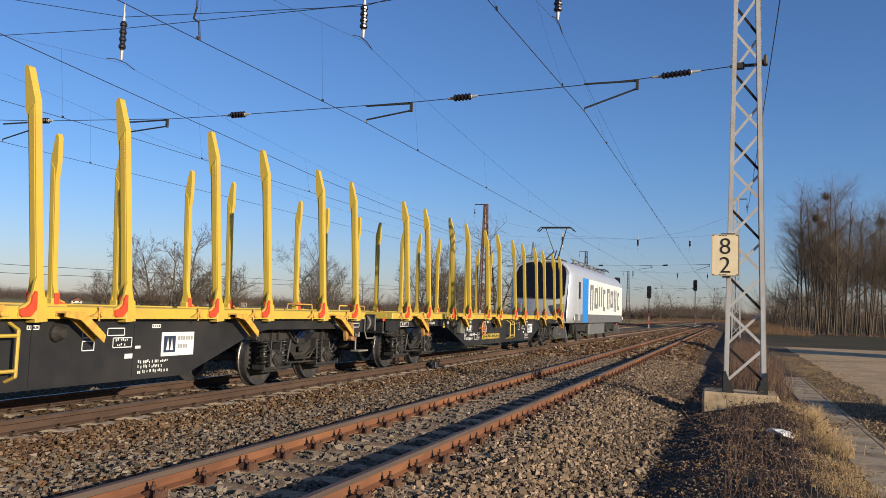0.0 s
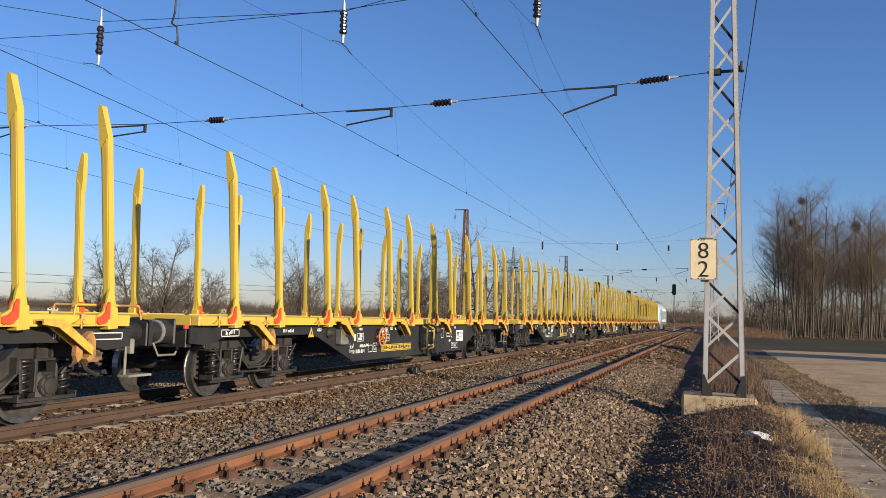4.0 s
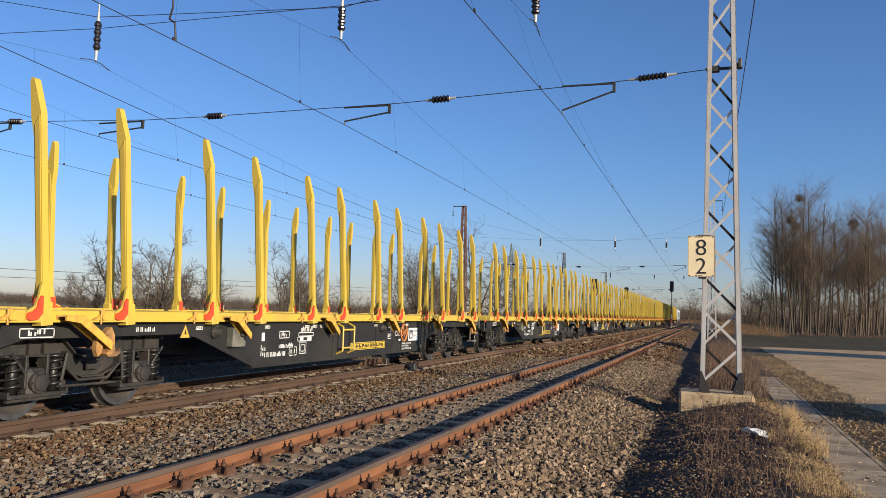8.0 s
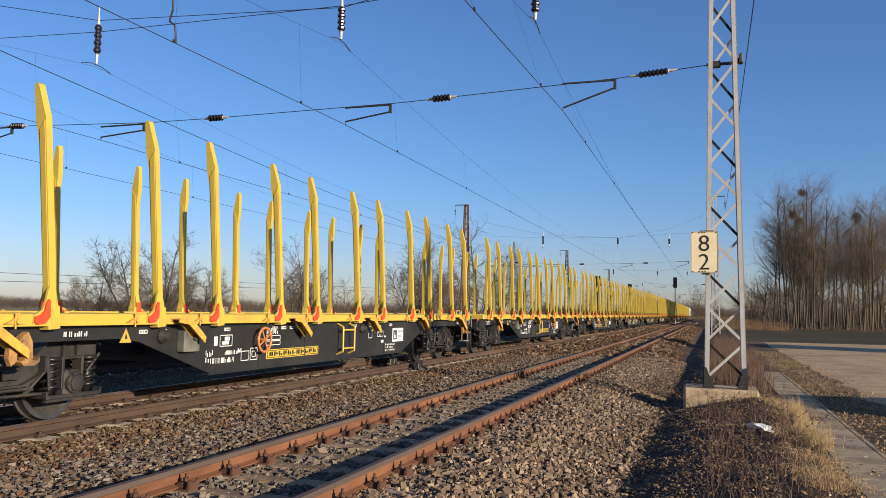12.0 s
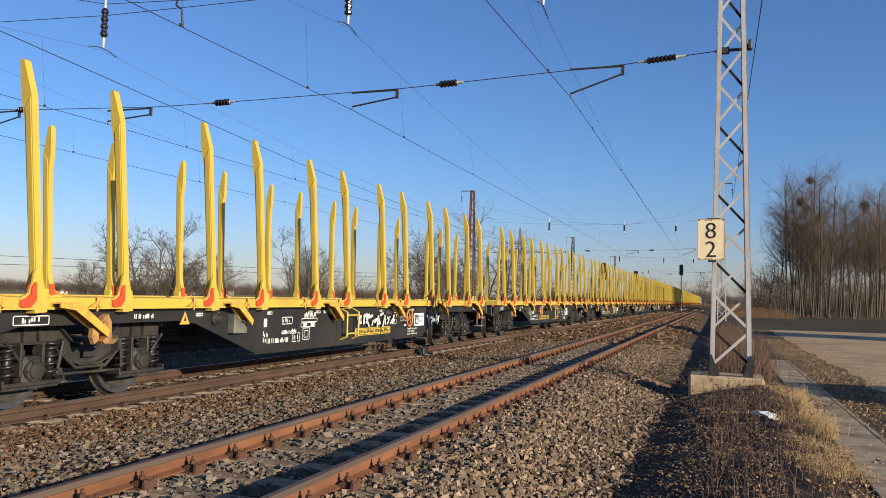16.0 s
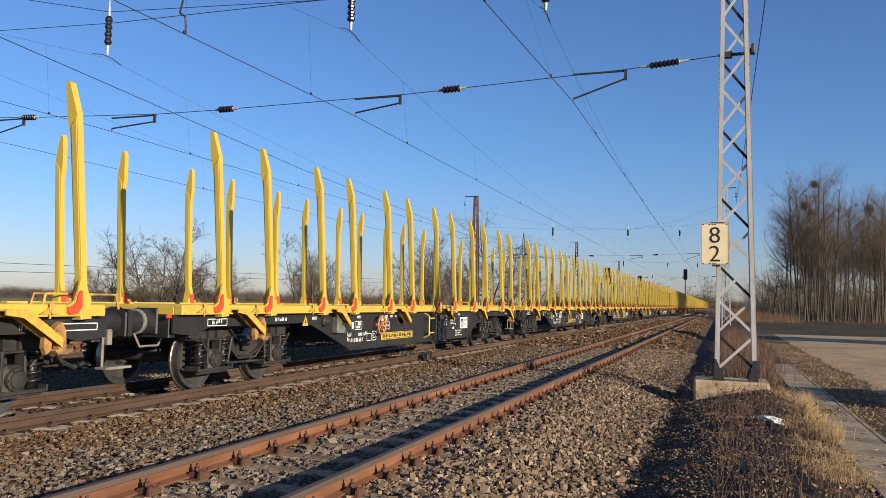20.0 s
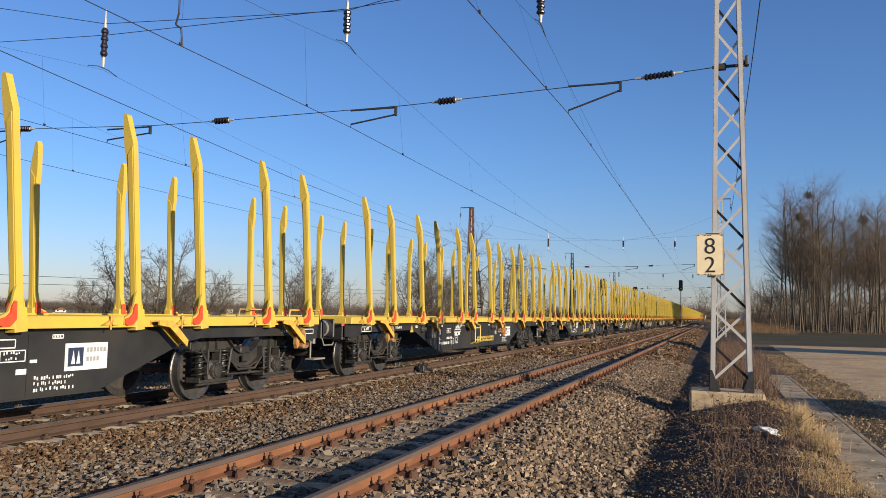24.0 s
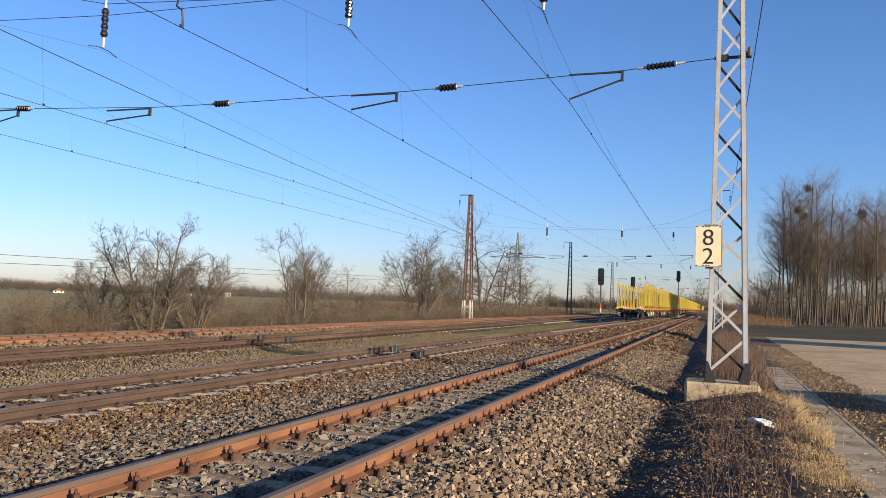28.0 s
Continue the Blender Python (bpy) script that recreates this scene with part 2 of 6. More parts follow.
class Build:
    """Collects boxes, prisms, tubes and lathes into one mesh."""

    def __init__(self):
        self.v, self.f, self.i = [], [], []

    def add(self, verts, faces, mi=0):
        n = len(self.v)
        self.v += [tuple(p) for p in verts]
        self.f += [tuple(a + n for a in f) for f in faces]
        self.i += [mi] * len(faces)
        return self

    def box(self, x0, y0, z0, x1, y1, z1, mi=0, c=0.0):
        """A box, its upright and upper edges cut by c."""
        if c <= 0:
            v = [(x0, y0, z0), (x1, y0, z0), (x1, y1, z0), (x0, y1, z0), (x0, y0, z1), (x1, y0, z1), (x1, y1, z1), (x0, y1, z1)]
            return self.add(v, [(3, 2, 1, 0), (4, 5, 6, 7), (0, 1, 5, 4), (1, 2, 6, 5), (2, 3, 7, 6), (3, 0, 4, 7)], mi)
        ring = lambda a, z: [(x0 + a, y0 + c, z), (x0 + c, y0 + a, z), (x1 - c, y0 + a, z), (x1 - a, y0 + c, z), (x1 - a, y1 - c, z), (x1 - c, y1 - a, z), (x0 + c, y1 - a, z), (x0 + a, y1 - c, z)]
        v = ring(0, z0) + ring(0, z1 - c) + ring(c * 0.7, z1)
        f = [tuple(range(7, -1, -1)), tuple(range(16, 24))]
        for k in (0, 8):
            f += [(k + j, k + (j + 1) % 8, k + 8 + (j + 1) % 8, k + 8 + j) for j in range(8)]
        return self.add(v, f, mi)

    def prism(self, pts, a, b, axis="x", mi=0):
        """A polygon of (p, q) swept along an axis from a to b."""
        n = len(pts)
        at = {"x": lambda p, q, s: (s, p, q), "y": lambda p, q, s: (p, s, q), "z": lambda p, q, s: (p, q, s)}[axis]
        v = [at(p, q, a) for p, q in pts] + [at(p, q, b) for p, q in pts]
        f = [tuple(range(n)), tuple(range(2 * n - 1, n - 1, -1))] + [(j, j + n, (j + 1) % n + n, (j + 1) % n) for j in range(n)]
        return self.add(v, f, mi)

    def tube(self, p, q, r, r2=None, n=6, mi=0):
        p, q = Vector(p), Vector(q)
        r2 = r if r2 is None else r2
        d = (q - p).normalized()
        a = d.orthogonal().normalized()
        b = d.cross(a)
        v = [p + r * (a * math.cos(6.28318 * k / n) + b * math.sin(6.28318 * k / n)) for k in range(n)]
        v += [q + r2 * (a * math.cos(6.28318 * k / n) + b * math.sin(6.28318 * k / n)) for k in range(n)]
        f = [(k, (k + 1) % n, (k + 1) % n + n, k + n) for k in range(n)] + [tuple(range(n - 1, -1, -1)), tuple(range(n, 2 * n))]
        return self.add(v, f, mi)

    def path(self, pts, r, n=6, mi=0):
        for p, q in zip(pts, pts[1:]):
            self.tube(p, q, r, None, n, mi)
        return self

    def lathe(self, prof, centre, axis="x", n=16, mi=0):
        """(along, radius) pairs turned about an axis; mi may be a list, one for each band."""
        c = Vector(centre)
        at = {"x": lambda s, p, q: c + Vector((s, p, q)), "y": lambda s, p, q: c + Vector((p, s, q)), "z": lambda s, p, q: c + Vector((p, q, s))}[axis]
        v = [at(s, r * math.cos(6.28318 * k / n), r * math.sin(6.28318 * k / n)) for s, r in prof for k in range(n)]
        base = len(self.v)
        self.add(v, [], 0)
        for j in range(len(prof) - 1):
            for k in range(n):
                self.f.append(tuple(base + a for a in (j * n + k, j * n + (k + 1) % n, (j + 1) * n + (k + 1) % n, (j + 1) * n + k)))
                self.i.append(mi[j] if isinstance(mi, list) else mi)
        for j, o in ((0, 1), (len(prof) - 1, -1)):
            self.f.append(tuple(base + j * n + k for k in range(n))[::o])
            self.i.append(mi[0 if j == 0 else -1] if isinstance(mi, list) else mi)
        return self

    def spindle(self, p, q, prof, mats, n=10):
        """A turned piece along any line: (along, radius) pairs, a material for each band."""
        d = (q - p).normalized()
        a = d.orthogonal().normalized()
        c = d.cross(a)
        base = len(self.v)
        self.add([p + d * s + r * (a * math.cos(6.28318 * k / n) + c * math.sin(6.28318 * k / n)) for s, r in prof for k in range(n)], [])
        for j in range(len(prof) - 1):
            for k in range(n):
                self.f.append(tuple(base + i for i in (j * n + k, j * n + (k + 1) % n, (j + 1) * n + (k + 1) % n, (j + 1) * n + k)))
                self.i.append(mats[j])
        for j, o in ((0, 1), (len(prof) - 1, -1)):
            self.f.append(tuple(base + j * n + k for k in range(n))[::o])
            self.i.append(mats[0])
        return self

    def mesh(self, name, mats, smooth=False):
        me = mesh_of(name, self.v, self.f, mats, self.i, smooth)
        bm = bmesh.new()
        bm.from_mesh(me)
        bmesh.ops.recalc_face_normals(bm, faces=bm.faces)
        bm.to_mesh(me)
        bm.free()
        return me


def part(name, me, parent, label="", m=None):
    """One mesh object under a thing or under a part."""
    ob = new(name, me)
    ob.parent = parent
    if m is not None:
        ob.matrix_basis = m
    if label:
        ob["label"] = label
    return ob


def thing(name, label, category, group="", m=None, kind="", data=None):
    ob = new(name, data)
    if m is not None:
        ob.matrix_basis = m
    return tagged(ob, label, category, group, kind)


# ---- the ground ----
rng = np.random.default_rng(7)
PROFILE = [(-3000, -1.2), (-60, -1.2), (-28, -0.75), (-22.5, -0.55), (-14, -0.46), (-10.8, -0.42), (-1.3, -0.6), (-0.75, -0.50), (-0.5, -0.43), (-0.25, -0.37), (0.3, -0.28), (0.9, -0.22), (1.3, -0.28), (2.2, -0.3), (40, -0.3), (3000, -0.1)]
PX, PZ = [a for a, b in PROFILE], [b for a, b in PROFILE]


def ground_z(x, y=0.0):
    return np.interp(x, PX, PZ)


def rough(x, y, s):
    return noise.noise(Vector((x * s, y * s, 3.1)))


def sheet(name, xs, ys, zf, mats, pick=None):
    v = [(x, y, zf(x, y)) for y in ys for x in xs]
    n = len(xs)
    f, idx = [], []
    for j in range(len(ys) - 1):
        for i in range(n - 1):
            f.append((j * n + i, j * n + i + 1, (j + 1) * n + i + 1, (j + 1) * n + i))
            idx.append(pick((xs[i] + xs[i + 1]) / 2, (ys[j] + ys[j + 1]) / 2) if pick else 0)
    return mesh_of(name, v, f, mats, idx, True)


def steps(*spans):
    out = []
    for a, b, d in spans:
        k = max(1, round((b - a) / d))
        out += [a + (b - a) * i / k for i in range(k)]
    return out + [spans[-1][1]]


def ground_height(x, y):
    near = max(0.0, 1 - abs(y - 20) / 60) * (1.0 if x < 1.9 else 0.1)
    z = float(ground_z(x)) + (0.05 * rough(x, y, 0.9) + 0.025 * rough(x, y, 3.0)) * near
    if -1.1 < x < 0.2:
        z += (0.07 * rough(x, y, 1.1) + 0.04 * rough(x, y, 2.6)) * near
    if 0 < x < 1.4:
        z += 0.10 * math.exp(-((x - 0.7) / 0.45) ** 2 - ((y - 16.4) / 1.1) ** 2)
    if x < -25:
        z += 0.35 * rough(x, y, 0.06)
    return z


gx = steps((-3000, -200, 400), (-200, -60, 20), (-60, -24, 4), (-24, -14, 1.0), (-14, -10.8, 0.4), (-10.8, -1.3, 1.0), (-1.3, 1.9, 0.16), (1.9, 14, 1.2), (14, 60, 8), (60, 3000, 500))
gy = steps((-400, -20, 60), (-20, 4, 3), (4, 22, 0.4), (22, 60, 2), (60, 200, 12), (200, 1000, 100), (1000, 4500, 700))
ground_me = sheet("ground", gx, gy, ground_height, [M["soil"], M["field"], M["gravel_soil"], M["yard_soil"], M["verge"]], lambda x, y: 4 if (1.9 < x < 60 and 60 < y < 240) else 3 if (1.9 < x < 40 and y < 240) else 1 if (x < -22.6 or x > 22 or y > 130) else 2 if x < -10.5 else 0)
tagged(new("ground", ground_me), "dark soil and winter grass beside the railway", "ground", kind="structure")


def bed(name, label, prof, y0, y1, dy):
    px, pz = [a for a, b in prof], [b for a, b in prof]
    xs = steps(*[(a, b, 0.35) for a, b in zip(px, px[1:])])

    def zf(x, y):
        z = float(np.interp(x, px, pz))
        inside = px[0] + 0.05 < x < px[-1] - 0.05
        return z + (0.03 * rough(x, y, 1.3) + 0.015 * rough(x, y, 4.0) if inside else -0.05)
    me = sheet(name, xs, steps((y0, 4, 8), (4, 26, dy), (26, 80, 2.5), (80, y1, 30)), zf, [M["ballast_soil"]])
    return tagged(new(name, me), label, "ballast", kind="structure")


BED_A = [(-10.95, -0.5), (-10.3, -0.27), (-9.75, -0.22), (-9.5, -0.212), (-7.45, -0.212), (-7.3, -0.19), (-6.8, -0.215), (-6.2, -0.235), (-5.4, -0.165), (-4.8, -0.115), (-4.6, -0.13), (-4.44, -0.19), (-4.4, -0.198), (-2.95, -0.198), (-2.5, -0.2), (-2.15, -0.2), (-0.85, -0.58)]
BED_B = [(-22.4, -0.62), (-21.7, -0.34), (-13.9, -0.34), (-13.2, -0.52)]
bed("ballast_bed_near", "grey-brown crushed stone bed under two tracks", BED_A, -60, 900, 0.3)
bed("ballast_bed_far", "low gravel bed under the two far tracks", BED_B, -60, 900, 1.0)


def fast_mesh(name, verts, tris, mats, smooth=True):
    """A mesh out of number arrays: many small closed pieces."""
    me = bpy.data.meshes.new(name)
    nv, nt = len(verts), len(tris)
    me.vertices.add(nv)
    me.vertices.foreach_set("co", np.asarray(verts, np.float32).ravel())
    me.loops.add(nt * 3)
    me.loops.foreach_set("vertex_index", np.asarray(tris, np.int32).ravel())
    me.polygons.add(nt)
    me.polygons.foreach_set("loop_start", np.arange(0, nt * 3, 3, dtype=np.int32))
    me.polygons.foreach_set("use_smooth", np.full(nt, smooth))
    me.materials.append(mats)
    me.update(calc_edges=True)
    me.validate()
    return me


def block():
    bm = bmesh.new()
    bmesh.ops.create_cube(bm, size=1.35)
    bmesh.ops.triangulate(bm, faces=bm.faces)
    v = np.array([p.co[:] for p in bm.verts])
    t = np.array([[a.index for a in f.verts] for f in bm.faces])
    bm.free()
    return v, t


ICO_V, ICO_T = block()


def stones(name, label, pts, size, material, flat=0.7):
    """Angular stones, one at each place; size: their half width, with a spread."""
    n = len(pts)
    v = np.repeat(ICO_V[None], n, 0) * (1 + rng.uniform(-0.5, 0.3, (n, len(ICO_V), 3)))
    v *= np.stack([rng.uniform(0.65, 1.35, n), rng.uniform(0.65, 1.35, n), rng.uniform(0.5, 1.0, n) * flat / 0.7], 1)[:, None, :]
    a, b = rng.uniform(0, 6.283, n), rng.uniform(-1.3, 1.3, n)
    ca, sa, cb, sb = np.cos(a), np.sin(a), np.cos(b), np.sin(b)
    y, z = v[:, :, 1] * cb[:, None] - v[:, :, 2] * sb[:, None], v[:, :, 1] * sb[:, None] + v[:, :, 2] * cb[:, None]
    x = v[:, :, 0] * ca[:, None] - y * sa[:, None]
    y = v[:, :, 0] * sa[:, None] + y * ca[:, None]
    s = size * np.exp(rng.normal(0, 0.28, n))
    v = np.stack([x, y, z], 2) * s[:, None, None] + np.asarray(pts)[:, None, :]
    t = (np.arange(n) * len(ICO_V))[:, None, None] + ICO_T[None]
    ob = new(name, fast_mesh(name, v.reshape(-1, 3), t.reshape(-1, 3), material, False))
    return tagged(ob, label, "gravel", kind="stuff")


TRACKS = {"near": (-3.706, 0.0), "train": (TRAIN_X, 0.0), "third": (-15.4, -0.13), "fourth": (-20.1, -0.15)}


def scatter(n, x0, x1, y0, y1, prof, up, power=1.0):
    """Places on a bed, denser towards y0, that keep clear of the rails."""
    x = rng.uniform(x0, x1, n)
    y = y0 + (y1 - y0) * rng.uniform(0, 1, n) ** power
    z = np.interp(x, [a for a, b in prof], [b for a, b in prof]) + rng.uniform(-0.015, up, n)
    keep = np.ones(n, bool)
    for cx, cz in TRACKS.values():
        for s in (-0.75, 0.75):
            keep &= np.abs(x - cx - s) > 0.10
    for cx, pitch, first, share in ((-3.706, 0.648, 3.42, 0.84), (TRAIN_X, 0.65, 5.0, 1.0)):
        off = np.abs((y - first + pitch / 2) % pitch - pitch / 2)
        ax = np.abs(x - cx)
        keep &= ~((ax < 1.26) & ((cx > -5) | ((ax > 0.45) & (ax < 1.06))) & (off < 0.14) & (rng.uniform(0, 1, n) < share))
    return np.stack([x, y, z], 1)[keep]


STONE = island_mat("ballast_stone", [(0.019, 0.013, 0.009), (0.089, 0.050, 0.028), (0.213, 0.139, 0.077), (0.054, 0.035, 0.024), (0.134, 0.067, 0.034), (0.116, 0.084, 0.055), (0.300, 0.212, 0.138)], patch=(0.102, 0.055, 0.029))
STONE_PALE = island_mat("clean_ballast_stone", [(0.056, 0.043, 0.030), (0.161, 0.116, 0.077), (0.280, 0.197, 0.130), (0.109, 0.079, 0.055), (0.207, 0.142, 0.090), (0.415, 0.303, 0.206)], patch=(0.171, 0.118, 0.075))
STONE_GREY = island_mat("grey_ballast_stone", [(0.053, 0.044, 0.037), (0.132, 0.107, 0.083), (0.216, 0.176, 0.136), (0.097, 0.076, 0.058), (0.167, 0.128, 0.093), (0.290, 0.239, 0.183)], patch=(0.132, 0.101, 0.075))
STONE_BROWN = island_mat("oily_brown_stone", [(0.038, 0.024, 0.015), (0.065, 0.040, 0.025), (0.050, 0.031, 0.020), (0.076, 0.049, 0.031)])
STONE_FINE = island_mat("fine_gravel", [(0.085, 0.058, 0.037), (0.170, 0.116, 0.074), (0.246, 0.180, 0.114), (0.127, 0.096, 0.055)], patch=(0.136, 0.100, 0.055))
p_mid = scatter(62000, -7.75, -4.45, 3.5, 30, BED_A, 0.022, 1.5)
clean = rng.uniform(0, 1, len(p_mid)) < np.clip((p_mid[:, 0] + 6.9) / 1.6, 0.05, 0.62)
stones("ballast_stones", "rust-stained crushed stone between the tracks", p_mid[~clean], 0.0245, STONE)
stones("ballast_stones", "cleaner grey crushed stone heaped against the near track", p_mid[clean], 0.026, STONE_GREY)
p_sh = scatter(46000, -2.88, -0.78, 3.5, 34, BED_A, 0.045, 1.6)
stones("shoulder_stones", "pale angular crushed stone of the ballast shoulder", p_sh, 0.028, STONE_PALE)
p_in = scatter(22000, -4.4, -3.0, 3.5, 30, BED_A, 0.02, 1.5)
stones("track_stones", "crushed stone half buried between the sleepers", p_in, 0.030, STONE_GREY)
p_in2 = scatter(17000, -9.15, -7.65, 5, 45, BED_A, 0.03, 1.4)
stones("train_track_stones", "brown crushed stone between pale sleepers", p_in2, 0.030, STONE_BROWN)
p_far = scatter(36000, -14.2, -9.25, 6, 42, [(-14.6, -0.33), (-13.9, -0.32), (-13.2, -0.41), (-10.95, -0.39), (-10.3, -0.24), (-9.2, -0.2)], 0.02, 1.4)
stones("far_gravel", "fine gravel with grass between the far tracks", p_far, 0.017, STONE_FINE)
spill = np.stack([-0.9 + 0.75 * rng.uniform(0, 1, 700) ** 2.4, rng.uniform(4, 26, 700), np.zeros(700)], 1)
spill[:, 2] = [ground_height(a, c) + 0.006 for a, c, _ in spill]
stones("spilled_stones", "crushed stone spilled on the dark path", spill, 0.02, STONE)
p_back = scatter(5000, -2.88, -0.95, -6, 3.5, BED_A, 0.04)
stones("shoulder_stones", "pale angular crushed stone of the ballast shoulder", p_back, 0.035, STONE_PALE)
p_back = scatter(11000, -7.75, -3.0, -6, 3.5, BED_A, 0.02)
stones("ballast_stones", "rust-stained crushed stone between the tracks", p_back, 0.034, STONE)
p_d = scatter(9000, -7.4, -1.3, 30, 120, BED_A, 0.05, 1.7)
stones("distant_stones", "crushed stone farther along the line", p_d, 0.06, STONE)

p_3 = scatter(21000, -16.1, -14.1, 6, 70, [(-16.2, -0.292), (-14.6, -0.292), (-14.1, -0.315)], 0.02, 1.4)
stones("third_track_stones", "brown crushed stone between the rails", p_3, 0.036, STONE_BROWN)

p_4 = scatter(9000, -21.3, -16.6, 8, 60, [(-21.7, -0.31), (-16.5, -0.31)], 0.05, 1.4)
stones("fourth_track_stones", "fine grey gravel round the disused track", p_4, 0.03, STONE_FINE)

# ---- the road and its paved edge ----
road_me = sheet("road", steps((2.75, 16, 1.0)), steps((-20, 8, 4), (8, 40, 1.0), (40, 58, 3)), lambda x, y: -0.285 + 0.012 * rough(x, y, 0.7) - (0.03 if x < 2.8 else 0), [M["asphalt"]])
tagged(new("road", road_me), "worn pale asphalt yard beside the railway", "road", kind="structure")
pavement = thing("pavement", "narrow strip of grey concrete slabs", "pavement", kind="structure")
for k in range(22):
    y = 5.0 + k * 1.0
    b = Build().box(-0.29, -0.494, -0.06, 0.29, 0.494, 0.02, c=0.008)
    o = part("slab", b.mesh("slab", M["slab"]) if k == 0 else slab_me, pavement, m=pose(1.68, y, -0.285 + 0.008 * rough(k, 1, 1.7), rough(k, 2, 1.3) * 1.2, rough(k, 5, 1.3), 0))
    slab_me = o.data
edge_me = Build().box(-0.035, -0.494, -0.1, 0.035, 0.494, 0.0, c=0.008).mesh("edge_stone", M["slab"])
for k in range(22):
    part("edge_stone", edge_me, pavement, m=pose(2.03, 5.0 + k, -0.27 + 0.006 * rough(k, 9, 1.1)))

# ---- the tracks ----
RAIL = [(-0.07, -0.16), (0.07, -0.16), (0.07, -0.148), (0.012, -0.128), (0.009, -0.056), (0.034, -0.044), (0.035, -0.008), (0.028, 0.0), (-0.028, 0.0), (-0.035, -0.008), (-0.034, -0.044), (-0.009, -0.056), (-0.012, -0.128), (-0.07, -0.148)]


def swing(key, y):
    """How far a track bears off its straight line: the near one bends over to its neighbour far ahead."""
    if key == "near":
        s = min(max((y - 165) / 150, 0), 1)
        return -4.7 * s * s * (3 - 2 * s)
    return drift(y) if key == "train" else 0.0


def rail_mesh(key, side, mats, y1):
    ys = steps((-40, 160, 200), (160, min(330, y1), 12)) if key == "near" else steps((-40, 20, 60), (20, 40, 2.5), (40, 120, 8), (120, y1, 400)) if key == "train" else [-40, y1]
    n = len(RAIL)
    v = [(p + side + swing(key, y), y, q) for y in ys for p, q in RAIL]
    f, idx = [], []
    for j in range(len(ys) - 1):
        for k in range(n):
            f.append((j * n + k, j * n + (k + 1) % n, (j + 1) * n + (k + 1) % n, (j + 1) * n + k))
            idx.append(1 if k == 7 or (k in (4, 5, 6, 8, 9, 10) and key != "train") else 0)
    return mesh_of("rail", v, f, mats, idx)


def clip_mesh():
    """Ribbed plate with two clips and their bolts, one on either side of the rail."""
    b = Build().box(-0.2, -0.085, -0.178, 0.2, 0.085, -0.158, c=0.004)
    for s in (-1, 1):
        b.prism([(s * 0.045, -0.15), (s * 0.165, -0.16), (s * 0.165, -0.138), (s * 0.125, -0.105), (s * 0.085, -0.105), (s * 0.045, -0.128)], -0.05, 0.05, "y")
        b.tube((s * 0.108, 0, -0.13), (s * 0.108, 0, -0.038), 0.012, n=6)
        b.tube((s * 0.108, 0, -0.108), (s * 0.108, 0, -0.072), 0.027, n=6)
        b.prism([(s * 0.168, -0.162), (s * 0.20, -0.162), (s * 0.192, -0.105), (s * 0.176, -0.098)], -0.075, 0.075, "y")
        for q in (-0.06, 0.06):
            b.tube((s * 0.185, q, -0.165), (s * 0.185, q, -0.085), 0.016, n=6)
    return b.mesh("rail_clip", M["clip"])


def clip_flat():
    """Low spring clips on a concrete sleeper."""
    b = Build().box(-0.15, -0.07, -0.175, 0.15, 0.07, -0.158, c=0.004)
    for s in (-1, 1):
        b.box(s * 0.10 - 0.035, -0.05, -0.158, s * 0.10 + 0.035, 0.05, -0.13, c=0.008)
        b.tube((s * 0.105, 0, -0.135), (s * 0.105, 0, -0.105), 0.02, n=6)
    return b.mesh("rail_clip", M["clip_dark"])


CLIP_ME, CLIP_FLAT = clip_mesh(), clip_flat()
CLIP_LOW = Build().box(-0.16, -0.075, -0.175, 0.16, 0.075, -0.15).box(-0.14, -0.05, -0.155, -0.08, 0.05, -0.085).box(0.08, -0.05, -0.155, 0.14, 0.05, -0.085)


def sleeper_mesh(kind):
    if kind == "old":
        return Build().box(-1.3, -0.13, -0.34, 1.3, 0.13, -0.172, c=0.02).mesh("sleeper", M["sleeper_old"])
    pts = [(-1.3, -0.34), (1.3, -0.34), (1.3, -0.2), (1.05, -0.172), (0.48, -0.172), (0.3, -0.205), (-0.3, -0.205), (-0.48, -0.172), (-1.05, -0.172), (-1.3, -0.2)]
    return Build().prism(pts, -0.14, 0.14, "y").mesh("sleeper", M["sleeper_concrete"])


